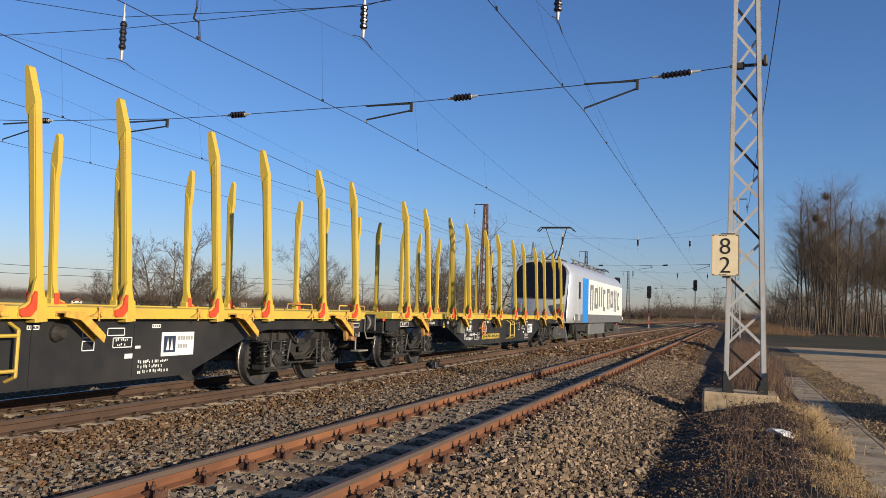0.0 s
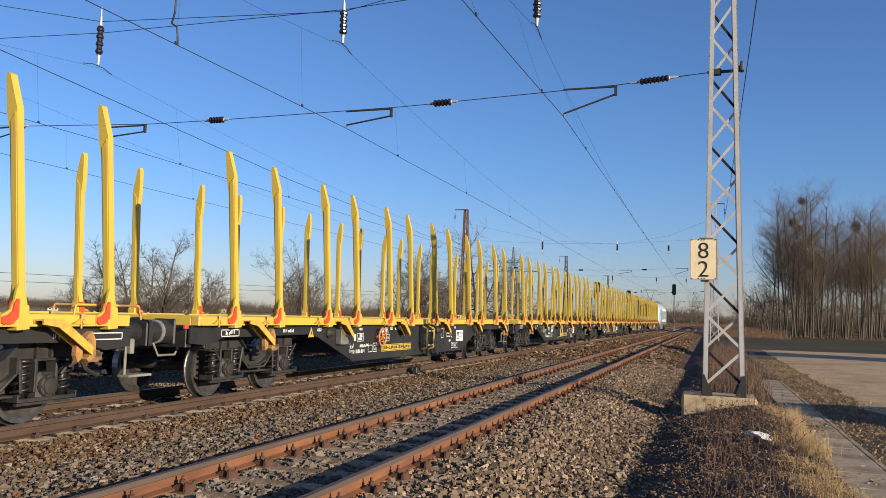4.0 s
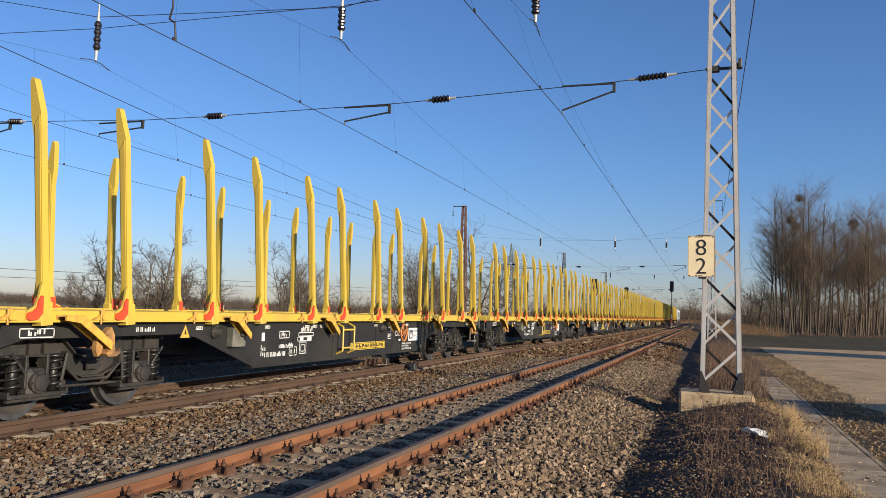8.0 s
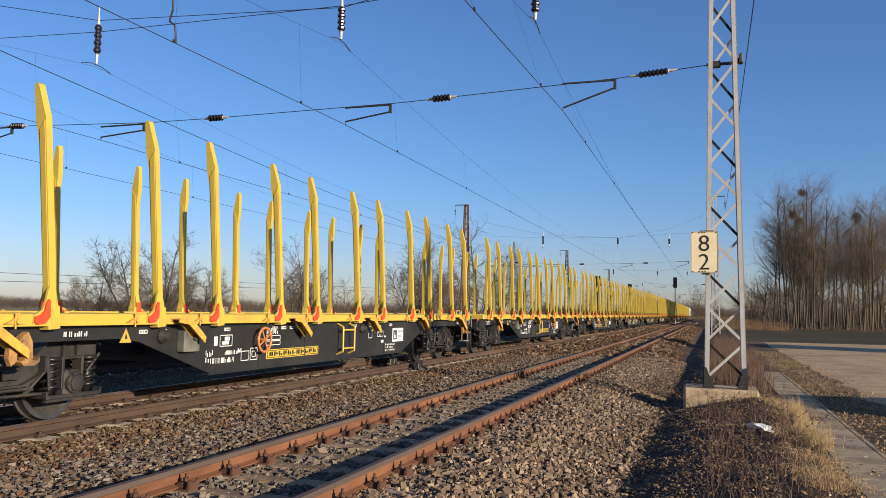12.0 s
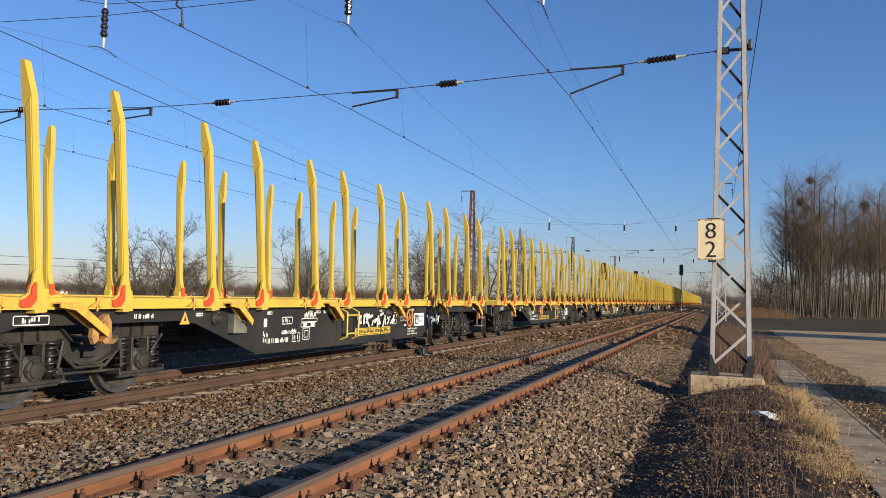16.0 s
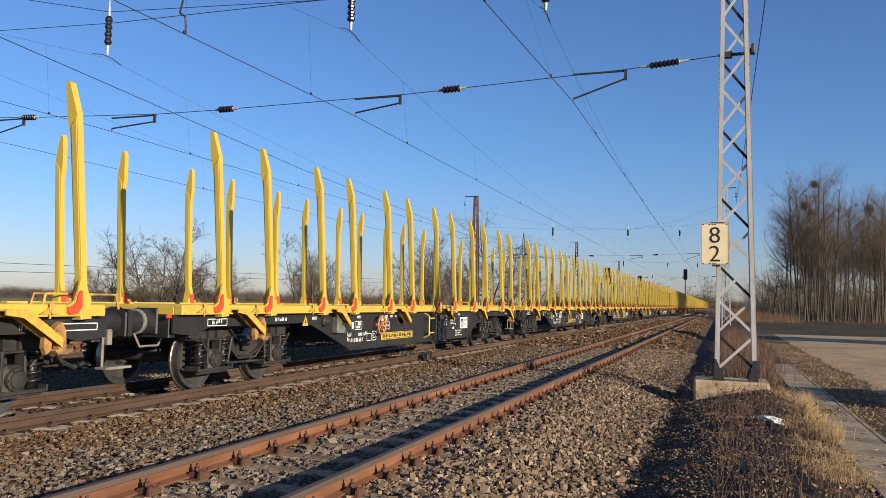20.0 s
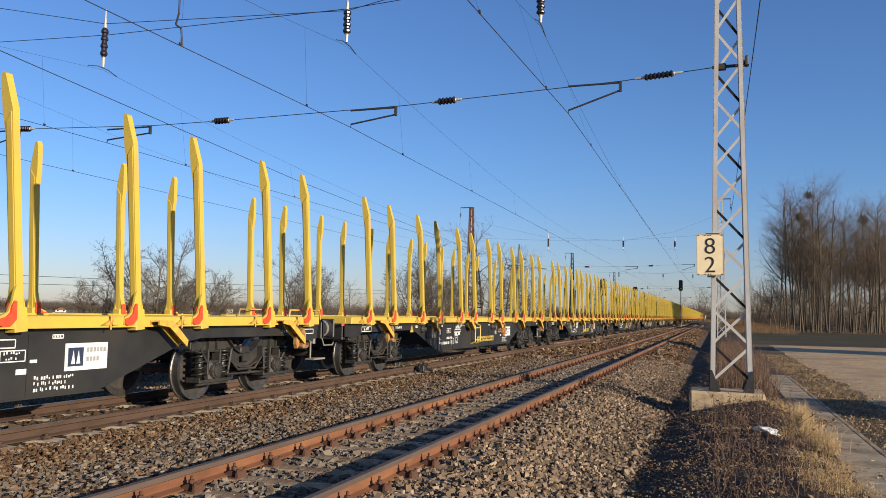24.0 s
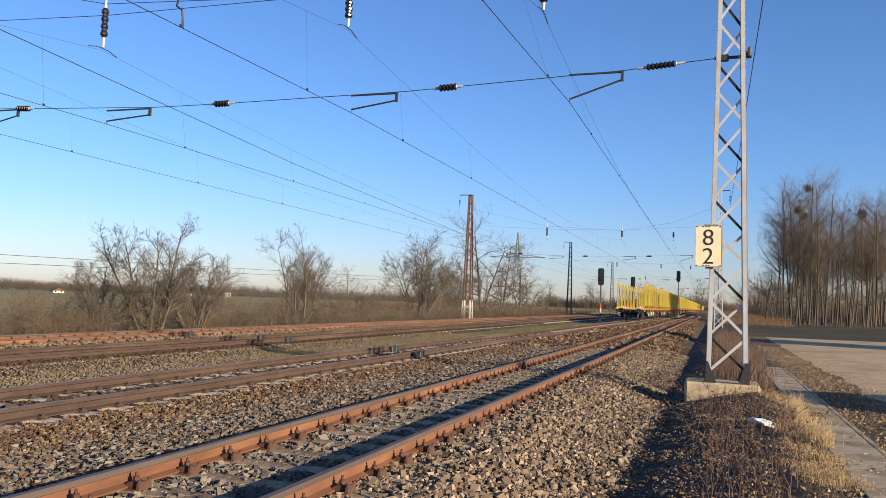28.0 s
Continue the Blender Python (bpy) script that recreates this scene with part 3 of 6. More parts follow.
def track(key, label, mats, kind, pitch, first, near_count, y1):
    cx, cz = TRACKS[key]
    tr = thing("railway_track", label, "railway track", "tracks side by side", pose(cx, 0, cz), "structure")
    for s in (-0.75, 0.75):
        part("rail", rail_mesh(key, s, mats, y1), tr)
    sm = sleeper_mesh(kind)
    rest_s, rest_c = Build(), Build()
    k = 0
    y = first
    while y < min(y1, 300):
        j = 0.02 * rough(k, 3, 1.9)
        if k < near_count:
            part("sleeper", sm, tr, m=pose(swing(key, y), y + j, 0.004 * rough(k, 7, 2.3), 0, 0, rough(k, 1, 2.1) * 0.9))
            for s in (-0.75, 0.75):
                part("rail_clip", CLIP_ME if kind == "old" else CLIP_FLAT, tr, m=pose(s + swing(key, y), y + j, 0))
        elif y < 200:
            o = swing(key, y)
            rest_s.box(-1.3 + o, y - 0.13, -0.34, 1.3 + o, y + 0.13, -0.174)
            for s in (-0.75, 0.75):
                rest_c.add([(a + s + o, b + y, c) for a, b, c in CLIP_LOW.v], CLIP_LOW.f)
        y += pitch
        k += 1
    if rest_s.v:
        a = part("distant_sleepers", mesh_of("distant_sleepers", rest_s.v, rest_s.f, M["sleeper_old" if kind == "old" else "sleeper_concrete"]), tr)
        c = part("distant_clips", mesh_of("distant_clips", rest_c.v, rest_c.f, M["clip_dark" if key == "third" else "clip"]), tr)
        a["kind"] = c["kind"] = "stuff"
    return tr


RUST = [M["rail_rust"], M["rail_head"]]
BROWN = [M["rail_brown"], M["rail_shine"]]
track_near = track("near", "little-used track with bright rusty rails on weathered sleepers", RUST, "old", 0.648, 3.42 - 0.648 * 14, 74, 316)
track_train = track("train", "main track with brown rails on pale concrete sleepers", BROWN, "concrete", 0.65, 5.0 - 0.65 * 16, 76, 1500)
track_third = track("third", "brown-railed track on low gravel", [M["rail_brown"], M["rail_brown"]], "concrete", 0.65, 8.0, 40, 900)
track_fourth = track("fourth", "disused rusty track beside the scrub", RUST, "old", 0.65, 9.0, 40, 900)


def fishplate(parent, side, y):
    b = Build()
    for s in (-1, 1):
        b.box(s * 0.026 - 0.014, -0.32, -0.13, s * 0.026 + 0.014, 0.32, -0.05, c=0.006)
        for q in (-0.24, -0.08, 0.08, 0.24):
            b.tube((s * 0.03, q, -0.09), (s * 0.07, q, -0.09), 0.018, n=6)
    part("fishplate", b.mesh("fishplate", M["clip"]), parent, "bolted rail joint bars", pose(side, y, 0))


fishplate(track_near, 0.75, 19.9)
fishplate(track_near, -0.75, 19.2)


def rail_box(parent, side, y):
    """A pair of dark wheel counters clamped to the rail."""
    b = Build()
    for q in (-0.16, 0.16):
        b.box(0.03, q - 0.11, -0.17, 0.16, q + 0.11, -0.01, c=0.02)
        b.box(-0.06, q - 0.09, -0.19, 0.05, q + 0.09, -0.165, c=0.005)
    b.tube((0.12, 0.2, -0.12), (0.45, 0.5, -0.2), 0.015)
    part("axle_counter", b.mesh("axle_counter", M["dark_metal"]), parent, "black axle counter clamped to the rail", pose(side, y, 0))




for _tr, _side, _y in ((track_train, 0.75, 20.4), (track_train, -0.75, 22.4), (track_third, 0.75, 25.8), (track_third, -0.75, 26.4), (track_fourth, 0.75, 26.2)):
    rail_box(_tr, _side, _y)
# ---- the timber wagons ----
HALF = LW / 2
DECK = 1.32
WAGON_X = TRAIN_X - 0.07  # the wagons hang a little to one side
FIRST, PAIR, STEP = 1.62, 1.374, 3.239  # the first stanchion from the rear buffers, its mate, the next pair
RAKE = 4.5  # degrees by which the stanchions lean back
FAR_BACK = 0.302  # the far row stands a little behind the near one


def at_u(u):
    return u - HALF


def stanchion_mesh():
    """Tall timber stanchion: a boxed post with a flared foot and a head cut to an inward point. Outward is +x."""
    b = Build()
    w = 0.045
    post = [(-0.085, 0.0), (0.05, 0.0), (0.05, 2.24), (-0.04, 2.62), (-0.08, 2.64), (-0.10, 2.58), (-0.092, 2.2), (-0.055, 1.95), (-0.048, 0.34), (-0.085, 0.16)]
    b.prism(post, -w, w, "y")
    b.prism([(-0.035, 0.03), (0.035, 0.03), (0.035, 2.2), (-0.035, 2.1)], -w - 0.008, w + 0.008, "y")
    b.box(-0.08, -0.085, -0.16, 0.072, 0.085, 0.10, c=0.012)
    b.prism([(-0.30, -0.1), (-0.045, -0.1), (-0.045, 0.34), (-0.075, 0.28), (-0.105, 0.17), (-0.16, 0.07), (-0.28, 0.02)], 0.03, 0.06, "x")
    b.prism([(0.045, -0.1), (0.10, -0.1), (0.045, 0.22)], 0.03, 0.056, "x")
    return b.mesh("stanchion", M["yellow"])


def lever_mesh():
    pts = [(-0.29, -0.065), (-0.26, -0.085), (-0.15, -0.085), (-0.075, -0.02), (-0.062, 0.17), (-0.085, 0.18), (-0.125, 0.13), (-0.145, 0.055), (-0.2, 0.015), (-0.28, 0.0)]
    return Build().prism(pts, 0.06, 0.085, "x").prism(pts, 0.0, 0.031, "x").mesh("release_plate", M["red"])


FOOT_RED = Build().box(-0.105, -0.05, 0.0, -0.086, 0.05, 0.18, c=0.006).mesh("foot_plate", M["red"])
M["worn_band"] = mat("worn_grey_band", (0.2, 0.19, 0.18), (0.13, 0.125, 0.12), 12, 0.6)
M["plate_blue"] = mat("dark_blue_emblem", (0.02, 0.03, 0.06), (0.03, 0.04, 0.07), 9, 0.5)
M["plate_grey"] = mat("grey_lettering", (0.25, 0.25, 0.24), (0.3, 0.3, 0.29), 9, 0.6)
END_TAG = Build().box(1.22, -0.07, 1.115, 1.262, 0.07, 1.165, c=0.006).mesh("end_tag", M["red"])
STANCHION, LEVER = stanchion_mesh(), lever_mesh()


def belly():
    half = [(0.64, 1.16), (0.64, 0.9), (1.1, 0.86), (1.5, 0.97), (4.25, 0.985), (4.65, 0.93), (6.3, 0.39)]
    pts = [(at_u(u), z) for u, z in half]
    return pts + [(-a, z) for a, z in pts[::-1]]


def side_sill():
    b = Build().prism(belly(), 1.285, 1.315, "x")
    b.box(1.2, at_u(0.64), 1.13, 1.335, -at_u(0.64), 1.16)
    b.box(1.2, at_u(6.2), 0.385, 1.33, -at_u(6.2), 0.405)
    for u in (7.6, 9.2, 11.4, 13.0):
        b.box(1.27, at_u(u) - 0.01, 0.42, 1.325, at_u(u) + 0.01, 1.1)
    return b.mesh("side_sill", M["black"])


def underframe():
    b = Build()
    b.box(-0.25, at_u(0.7), 0.78, 0.25, -at_u(0.7), 1.12)
    for u in (2.9, 6.2, 8.2, 10.3, 12.4, 14.5, 17.74):
        b.box(-1.25, at_u(u) - 0.07, 0.55 if 5 < u < 15.5 else 0.92, 1.25, at_u(u) + 0.07, 1.12)
    for s in (-1, 1):
        b.box(-1.25, s * (HALF - 0.72) - 0.07, 0.84, 1.25, s * (HALF - 0.72) + 0.07, 1.16, c=0.015)
    b.tube((0.5, -2.6, 0.62), (0.5, -1.2, 0.62), 0.2, n=12).tube((-0.4, 1.0, 0.66), (-0.4, 2.2, 0.66), 0.17, n=12)
    b.tube((0.2, -6, 0.7), (0.2, 6, 0.7), 0.03).tube((-0.75, -6.5, 0.8), (-0.75, 6.5, 0.8), 0.025)
    return b.mesh("underframe", M["black"])


def deck_rail(u0, u1):
    b = Build().box(1.36, at_u(u0), 1.165, 1.51, at_u(u1), 1.30, c=0.014)
    b.box(1.506, at_u(u0) + 0.04, 1.165, 1.525, at_u(u1) - 0.04, 1.19)
    return b.mesh("deck_rail", M["yellow"])


def cross_beam():
    return Build().box(-1.31, -0.09, 1.165, 1.31, 0.09, 1.285, c=0.01).mesh("cross_beam", M["yellow"])


def arm_mesh(long):
    """Sloping strap arm under the deck rail, a bent plate with turned-up sides."""
    b = Build()
    d, e = (0.50, -0.33) if long else (0.34, -0.27)
    for s in (1.36, 1.50):
        b.prism([(-0.28, 0.0), (0.0, 0.0), (d, e), (d - 0.02, e - 0.09), (-0.06, -0.09), (-0.28, -0.06)], s, s + 0.022, "x")
    b.add([(1.36, -0.28, -0.02), (1.522, -0.28, -0.02), (1.522, 0, -0.02), (1.36, 0, -0.02), (1.522, d, e - 0.02), (1.36, d, e - 0.02), (1.36, -0.28, -0.04), (1.522, -0.28, -0.04), (1.522, 0, -0.045), (1.36, 0, -0.045), (1.522, d, e - 0.045), (1.36, d, e - 0.045)],
          [(0, 1, 2, 3), (3, 2, 4, 5), (9, 8, 7, 6), (11, 10, 8, 9), (4, 10, 11, 5)])
    return b.mesh("strap_arm", M["yellow_worn"])


def block_mesh():
    b = Build().prism([(0.40, -0.20), (0.50, -0.14), (0.56, -0.24), (0.575, -0.42), (0.55, -0.47), (0.47, -0.46), (0.46, -0.34), (0.38, -0.29)], 1.40, 1.485, "x")
    b.prism([(0.30, -0.24), (0.40, -0.31), (0.40, -0.45), (0.33, -0.50), (0.29, -0.42)], 1.39, 1.45, "x")
    b.prism([(0.42, -0.44), (0.62, -0.44), (0.64, -0.40), (0.65, -0.46), (0.58, -0.50), (0.44, -0.50), (0.40, -0.46)], 1.37, 1.51, "x")
    b.lathe([(1.36, 0.035), (1.52, 0.035)], (0, 0.43, -0.26), "x", 10)
    return b.mesh("tension_hook", M["wood_block"])


def hook_mesh():
    b = Build().prism([(-0.16, 0), (0.12, 0), (0.08, 0.10), (0.02, 0.13), (-0.04, 0.05)], 1.375, 1.40, "x")
    b.tube((1.36, 0.0, 0.03), (1.44, 0.0, 0.03), 0.03, n=8)
    b.tube((1.41, -0.02, -0.05), (1.41, -0.02, 0.12), 0.012)
    return b.mesh("lashing_hook", M["yellow_worn"])


def hoop_mesh():
    """Low tubular hoop on the deck at the wagon's end."""
    return Build().path([(1.22, -0.5, 1.24), (1.22, -0.46, 1.42), (1.22, 0.66, 1.42), (1.22, 0.72, 1.24)], 0.016).mesh("deck_hoop", M["yellow_worn"])


def wheelset_mesh():
    b = Build()
    prof = [(0, 0.10), (0, 0.15), (-0.05, 0.16), (-0.06, 0.36), (-0.03, 0.40), (-0.03, 0.46), (-0.135, 0.463), (-0.14, 0.485), (-0.165, 0.485), (-0.168, 0.41), (-0.10, 0.36), (-0.09, 0.17), (-0.2, 0.13), (-0.2, 0.1)]
    mi = [0, 0, 0, 0, 1, 1, 1, 1, 1, 0, 0, 0, 0]
    for s in (-1, 1):
        b.lathe([(s * (0.795 + a), r) for a, r in prof], (0, 0, 0), "x", 40, mi)
        for k in range(4):
            a = 1.5708 * k + 0.4
            b.tube((s * 0.72, 0.26 * math.cos(a), 0.26 * math.sin(a)), (s * 0.752, 0.26 * math.cos(a), 0.26 * math.sin(a)), 0.03, n=6)
    b.tube((-1.05, 0, 0), (1.05, 0, 0), 0.075, n=12)
    return b.mesh("wheelset", [M["wheel"], M["tread"]])


def bogie_mesh():
    """Freight bogie frame: side girders that dip between the axles, with flanges, ribs, horn guides and the cross members."""
    b = Build()
    top = [(-1.36, 0.90), (-1.30, 0.955), (-0.66, 0.985), (-0.52, 0.955), (-0.30, 0.76), (-0.16, 0.70), (0.16, 0.70), (0.30, 0.76), (0.52, 0.955), (0.66, 0.985), (1.30, 0.955), (1.36, 0.90)]
    low = [(1.36, 0.78), (0.70, 0.77), (0.58, 0.72), (0.36, 0.56), (0.16, 0.485), (-0.16, 0.485), (-0.36, 0.56), (-0.58, 0.72), (-0.70, 0.77), (-1.36, 0.78)]
    for s in (-1, 1):
        b.prism(top + low, s * 0.985, s * 1.015, "x")
        for line, z in ((top, 0.022), (low, -0.022)):
            for (p, q), (p2, q2) in zip(line, line[1:]):
                b.prism([(p, q), (p2, q2), (p2, q2 + z), (p, q + z)], s * 0.90, s * 1.085, "x")
        for a in (-1.0, -0.78, 0.78, 1.0):
            b.box(s * 1.02 - 0.03, a - 0.012, 0.79, s * 1.02 + 0.045, a + 0.012, 0.96)
        for a in (-0.9, 0.9):
            o = 1 if a > 0 else -1
            # horn guide between the inner spring and the box
            b.box(s * 1.03 - 0.085, a - 0.175, 0.40, s * 1.03 + 0.075, a - 0.135, 0.78, c=0.008).box(s * 1.03 - 0.085, a + 0.135, 0.40, s * 1.03 + 0.075, a + 0.175, 0.78, c=0.008)
            b.box(s * 1.03 - 0.09, a - o * 0.44 - 0.02, 0.62, s * 1.03 + 0.09, a - o * 0.44 + 0.02, 0.80)
            b.tube((s * 1.12, a - o * 0.42, 0.78), (s * 1.10, a - o * 0.36, 0.40), 0.022)
            b.tube((s * 1.125, a + o * 0.40, 0.80), (s * 1.115, a + o * 0.20, 0.58), 0.018)
        # brake rigging along the dip
        b.path([(s * 1.09, -0.52, 0.66), (s * 1.1, -0.25, 0.44), (s * 1.1, 0.25, 0.44), (s * 1.09, 0.52, 0.66)], 0.02)
        b.tube((s * 1.06, -0.62, 0.38), (s * 1.06, 0.62, 0.36), 0.018)
        b.box(s * 1.0 - 0.05, -0.13, 0.70, s * 1.0 + 0.07, 0.13, 0.80, c=0.02)
        b.box(s * 1.09 - 0.012, -0.12, 0.56, s * 1.09 + 0.012, 0.12, 0.66)
    b.box(-0.95, -0.24, 0.56, 0.95, 0.24, 0.80, c=0.03)
    for a in (-1.33, 1.33):
        b.box(-1.0, a - 0.05, 0.80, 1.0, a + 0.05, 0.94, c=0.01)
    for a in (-0.34, 0.34):
        b.tube((-0.95, a, 0.40), (0.95, a, 0.40), 0.045, n=8)
        o = 1 if a > 0 else -1
        for s in (-0.74, 0.74):
            b.box(s - 0.055, a + o * 0.02 - 0.045, 0.28, s + 0.055, a + o * 0.02 + 0.045, 0.62, c=0.02)
            b.tube((s, a, 0.62), (s, a - o * 0.08, 0.88), 0.025)
    return b.mesh("bogie", M["bogie"])


def axle_box_mesh():
    """Axle box with a bolted round cover and two spring seats."""
    b = Build().box(-0.11, -0.135, -0.13, 0.10, 0.135, 0.16, c=0.045)
    b.lathe([(0.09, 0.135), (0.125, 0.13), (0.13, 0.10), (0.15, 0.095), (0.155, 0.04)], (0, 0, 0), "x", 16)
    for k in range(6):
        c, d = 0.115 * math.cos(k * 1.0472), 0.115 * math.sin(k * 1.0472)
        b.tube((0.12, c, d), (0.145, c, d), 0.014, n=6)
    b.box(-0.12, -0.43, -0.165, 0.12, 0.43, -0.125, c=0.02)
    for y in (-0.43, 0.43):
        b.box(-0.12, y - 0.012, -0.16, 0.12, y + 0.012, -0.085, c=0.004)
    b.box(0.02, -0.40, -0.21, 0.06, 0.40, -0.165)
    return b.mesh("axle_box", M["bogie"])


def spring_mesh():
    """A coil spring: a round bar wound about its guide."""
    b = Build()
    for rad, bar, turns in ((0.092, 0.021, 4.5),):
        n = int(turns * 10)
        pts = [(rad * math.cos(6.28318 * turns * k / n), rad * math.sin(6.28318 * turns * k / n), 0.345 + 0.405 * k / n) for k in range(n + 1)]
        ring = []
        for k, p in enumerate(pts):
            a = 6.28318 * turns * k / n
            out = Vector((math.cos(a), math.sin(a), 0))
            ring += [Vector(p) + bar * (out * math.cos(q * 1.0472) + Vector((0, 0, 1)) * math.sin(q * 1.0472)) for q in range(6)]
        b.add(ring, [(k * 6 + q, k * 6 + (q + 1) % 6, k * 6 + 6 + (q + 1) % 6, k * 6 + 6 + q) for k in range(n) for q in range(6)])
    b.lathe([(0.735, 0.12), (0.775, 0.12), (0.776, 0.05)], (0, 0, 0), "z", 12).tube((0, 0, 0.34), (0, 0, 0.74), 0.06, n=8)
    return b.mesh("spring", M["spring"], True)


def buffer_mesh():
    b = Build().box(-0.19, -0.66, 0.89, 0.19, -0.62, 1.25, c=0.02)
    b.lathe([(-0.62, 0.175), (-0.40, 0.17), (-0.39, 0.15), (-0.05, 0.145), (-0.045, 0.21)], (0, 0, 1.06), "y", 18)
    b.box(-0.26, -0.05, 0.88, 0.26, 0.0, 1.24, 0, c=0.05)
    b.lathe([(-0.44, 0.175), (-0.40, 0.178), (-0.39, 0.16)], (0, 0, 1.06), "y", 18, 1)
    return b.mesh("buffer", [M["black"], M["worn_band"]])


def coupling_mesh():
    b = Build().box(-0.06, -0.72, 0.98, 0.06, -0.35, 1.1, c=0.02)
    b.path([(-0.03, -0.38, 1.02), (-0.05, -0.2, 0.9), (-0.05, 0.0, 0.82)], 0.03).path([(0.03, -0.38, 1.02), (0.05, -0.2, 0.9), (0.05, 0.0, 0.82)], 0.03)
    b.box(0.05, -0.74, 0.86, 0.5, -0.69, 0.94)
    b.path([(0.45, -0.7, 0.9), (0.45, -0.45, 0.55), (0.42, -0.2, 0.45), (0.4, -0.02, 0.5)], 0.028)
    return b.mesh("coupling", M["dark_metal"])


def step_mesh():
    b = Build().path([(1.2, 0.0, 0.9), (1.2, 0.12, 0.72), (1.2, 0.5, 0.72), (1.2, 0.62, 0.9)], 0.016)
    return b.mesh("shunter_handle", M["dusty_grey"])


def end_step_mesh():
    b = Build().box(1.02, -0.10, 0.78, 1.10, -0.02, 0.98, c=0.02).tube((1.06, -0.16, 0.98), (1.06, -0.16, 0.5), 0.02).box(0.96, -0.18, 0.47, 1.16, 0.28, 0.50, c=0.01)
    return b.mesh("end_step", M["dusty_grey"])


def ladder_mesh():
    b = Build()
    for y in (-0.27, 0.27):
        b.path([(1.32, y, 1.12), (1.46, y, 1.05), (1.46, y, 0.56), (1.32, y, 0.5)], 0.02)
    for z in (0.62, 0.99):
        b.tube((1.46, -0.27, z), (1.46, 0.27, z), 0.02)
    return b.mesh("ladder", M["yellow"])


def handwheel_mesh():
    b = Build()
    ring = [(1.45, 0.2 * math.cos(k * 0.3927), 0.88 + 0.2 * math.sin(k * 0.3927)) for k in range(17)]
    b.path(ring, 0.022)
    for k in range(4):
        a = 1.5708 * k + 0.5
        b.tube((1.45, 0, 0.88), (1.45, 0.2 * math.cos(a), 0.88 + 0.2 * math.sin(a)), 0.014)
    b.tube((1.3, 0, 0.88), (1.48, 0, 0.88), 0.035, n=8)
    return b.mesh("handwheel", M["orange"])


def bars(rows, x):
    """Small white bars that stand for stencilled writing: (u, z, width, height)."""
    b = Build()
    for u, z, w, h in rows:
        b.box(x, at_u(u), z, x + 0.004, at_u(u) + w, z + h)
    return b


def letters(u, z, w, h, seed):
    """Writing too small to read: a row of short upright bars."""
    r = random.Random(seed)
    out, a = [], 0.0
    while a < w - 0.03:
        d = r.uniform(0.012, 0.024)
        out.append((u + a, z + r.choice((0, 0, h * 0.3)), d, h * r.choice((1, 1, 0.7))))
        a += d + r.choice((0.012, 0.016, 0.04))
    return out


def frame_bars(u, z, w, h, t=0.012):
    return [(u, z, w, t), (u, z + h - t, w, t), (u, z, t, h), (u + w - t, z, t, h)]


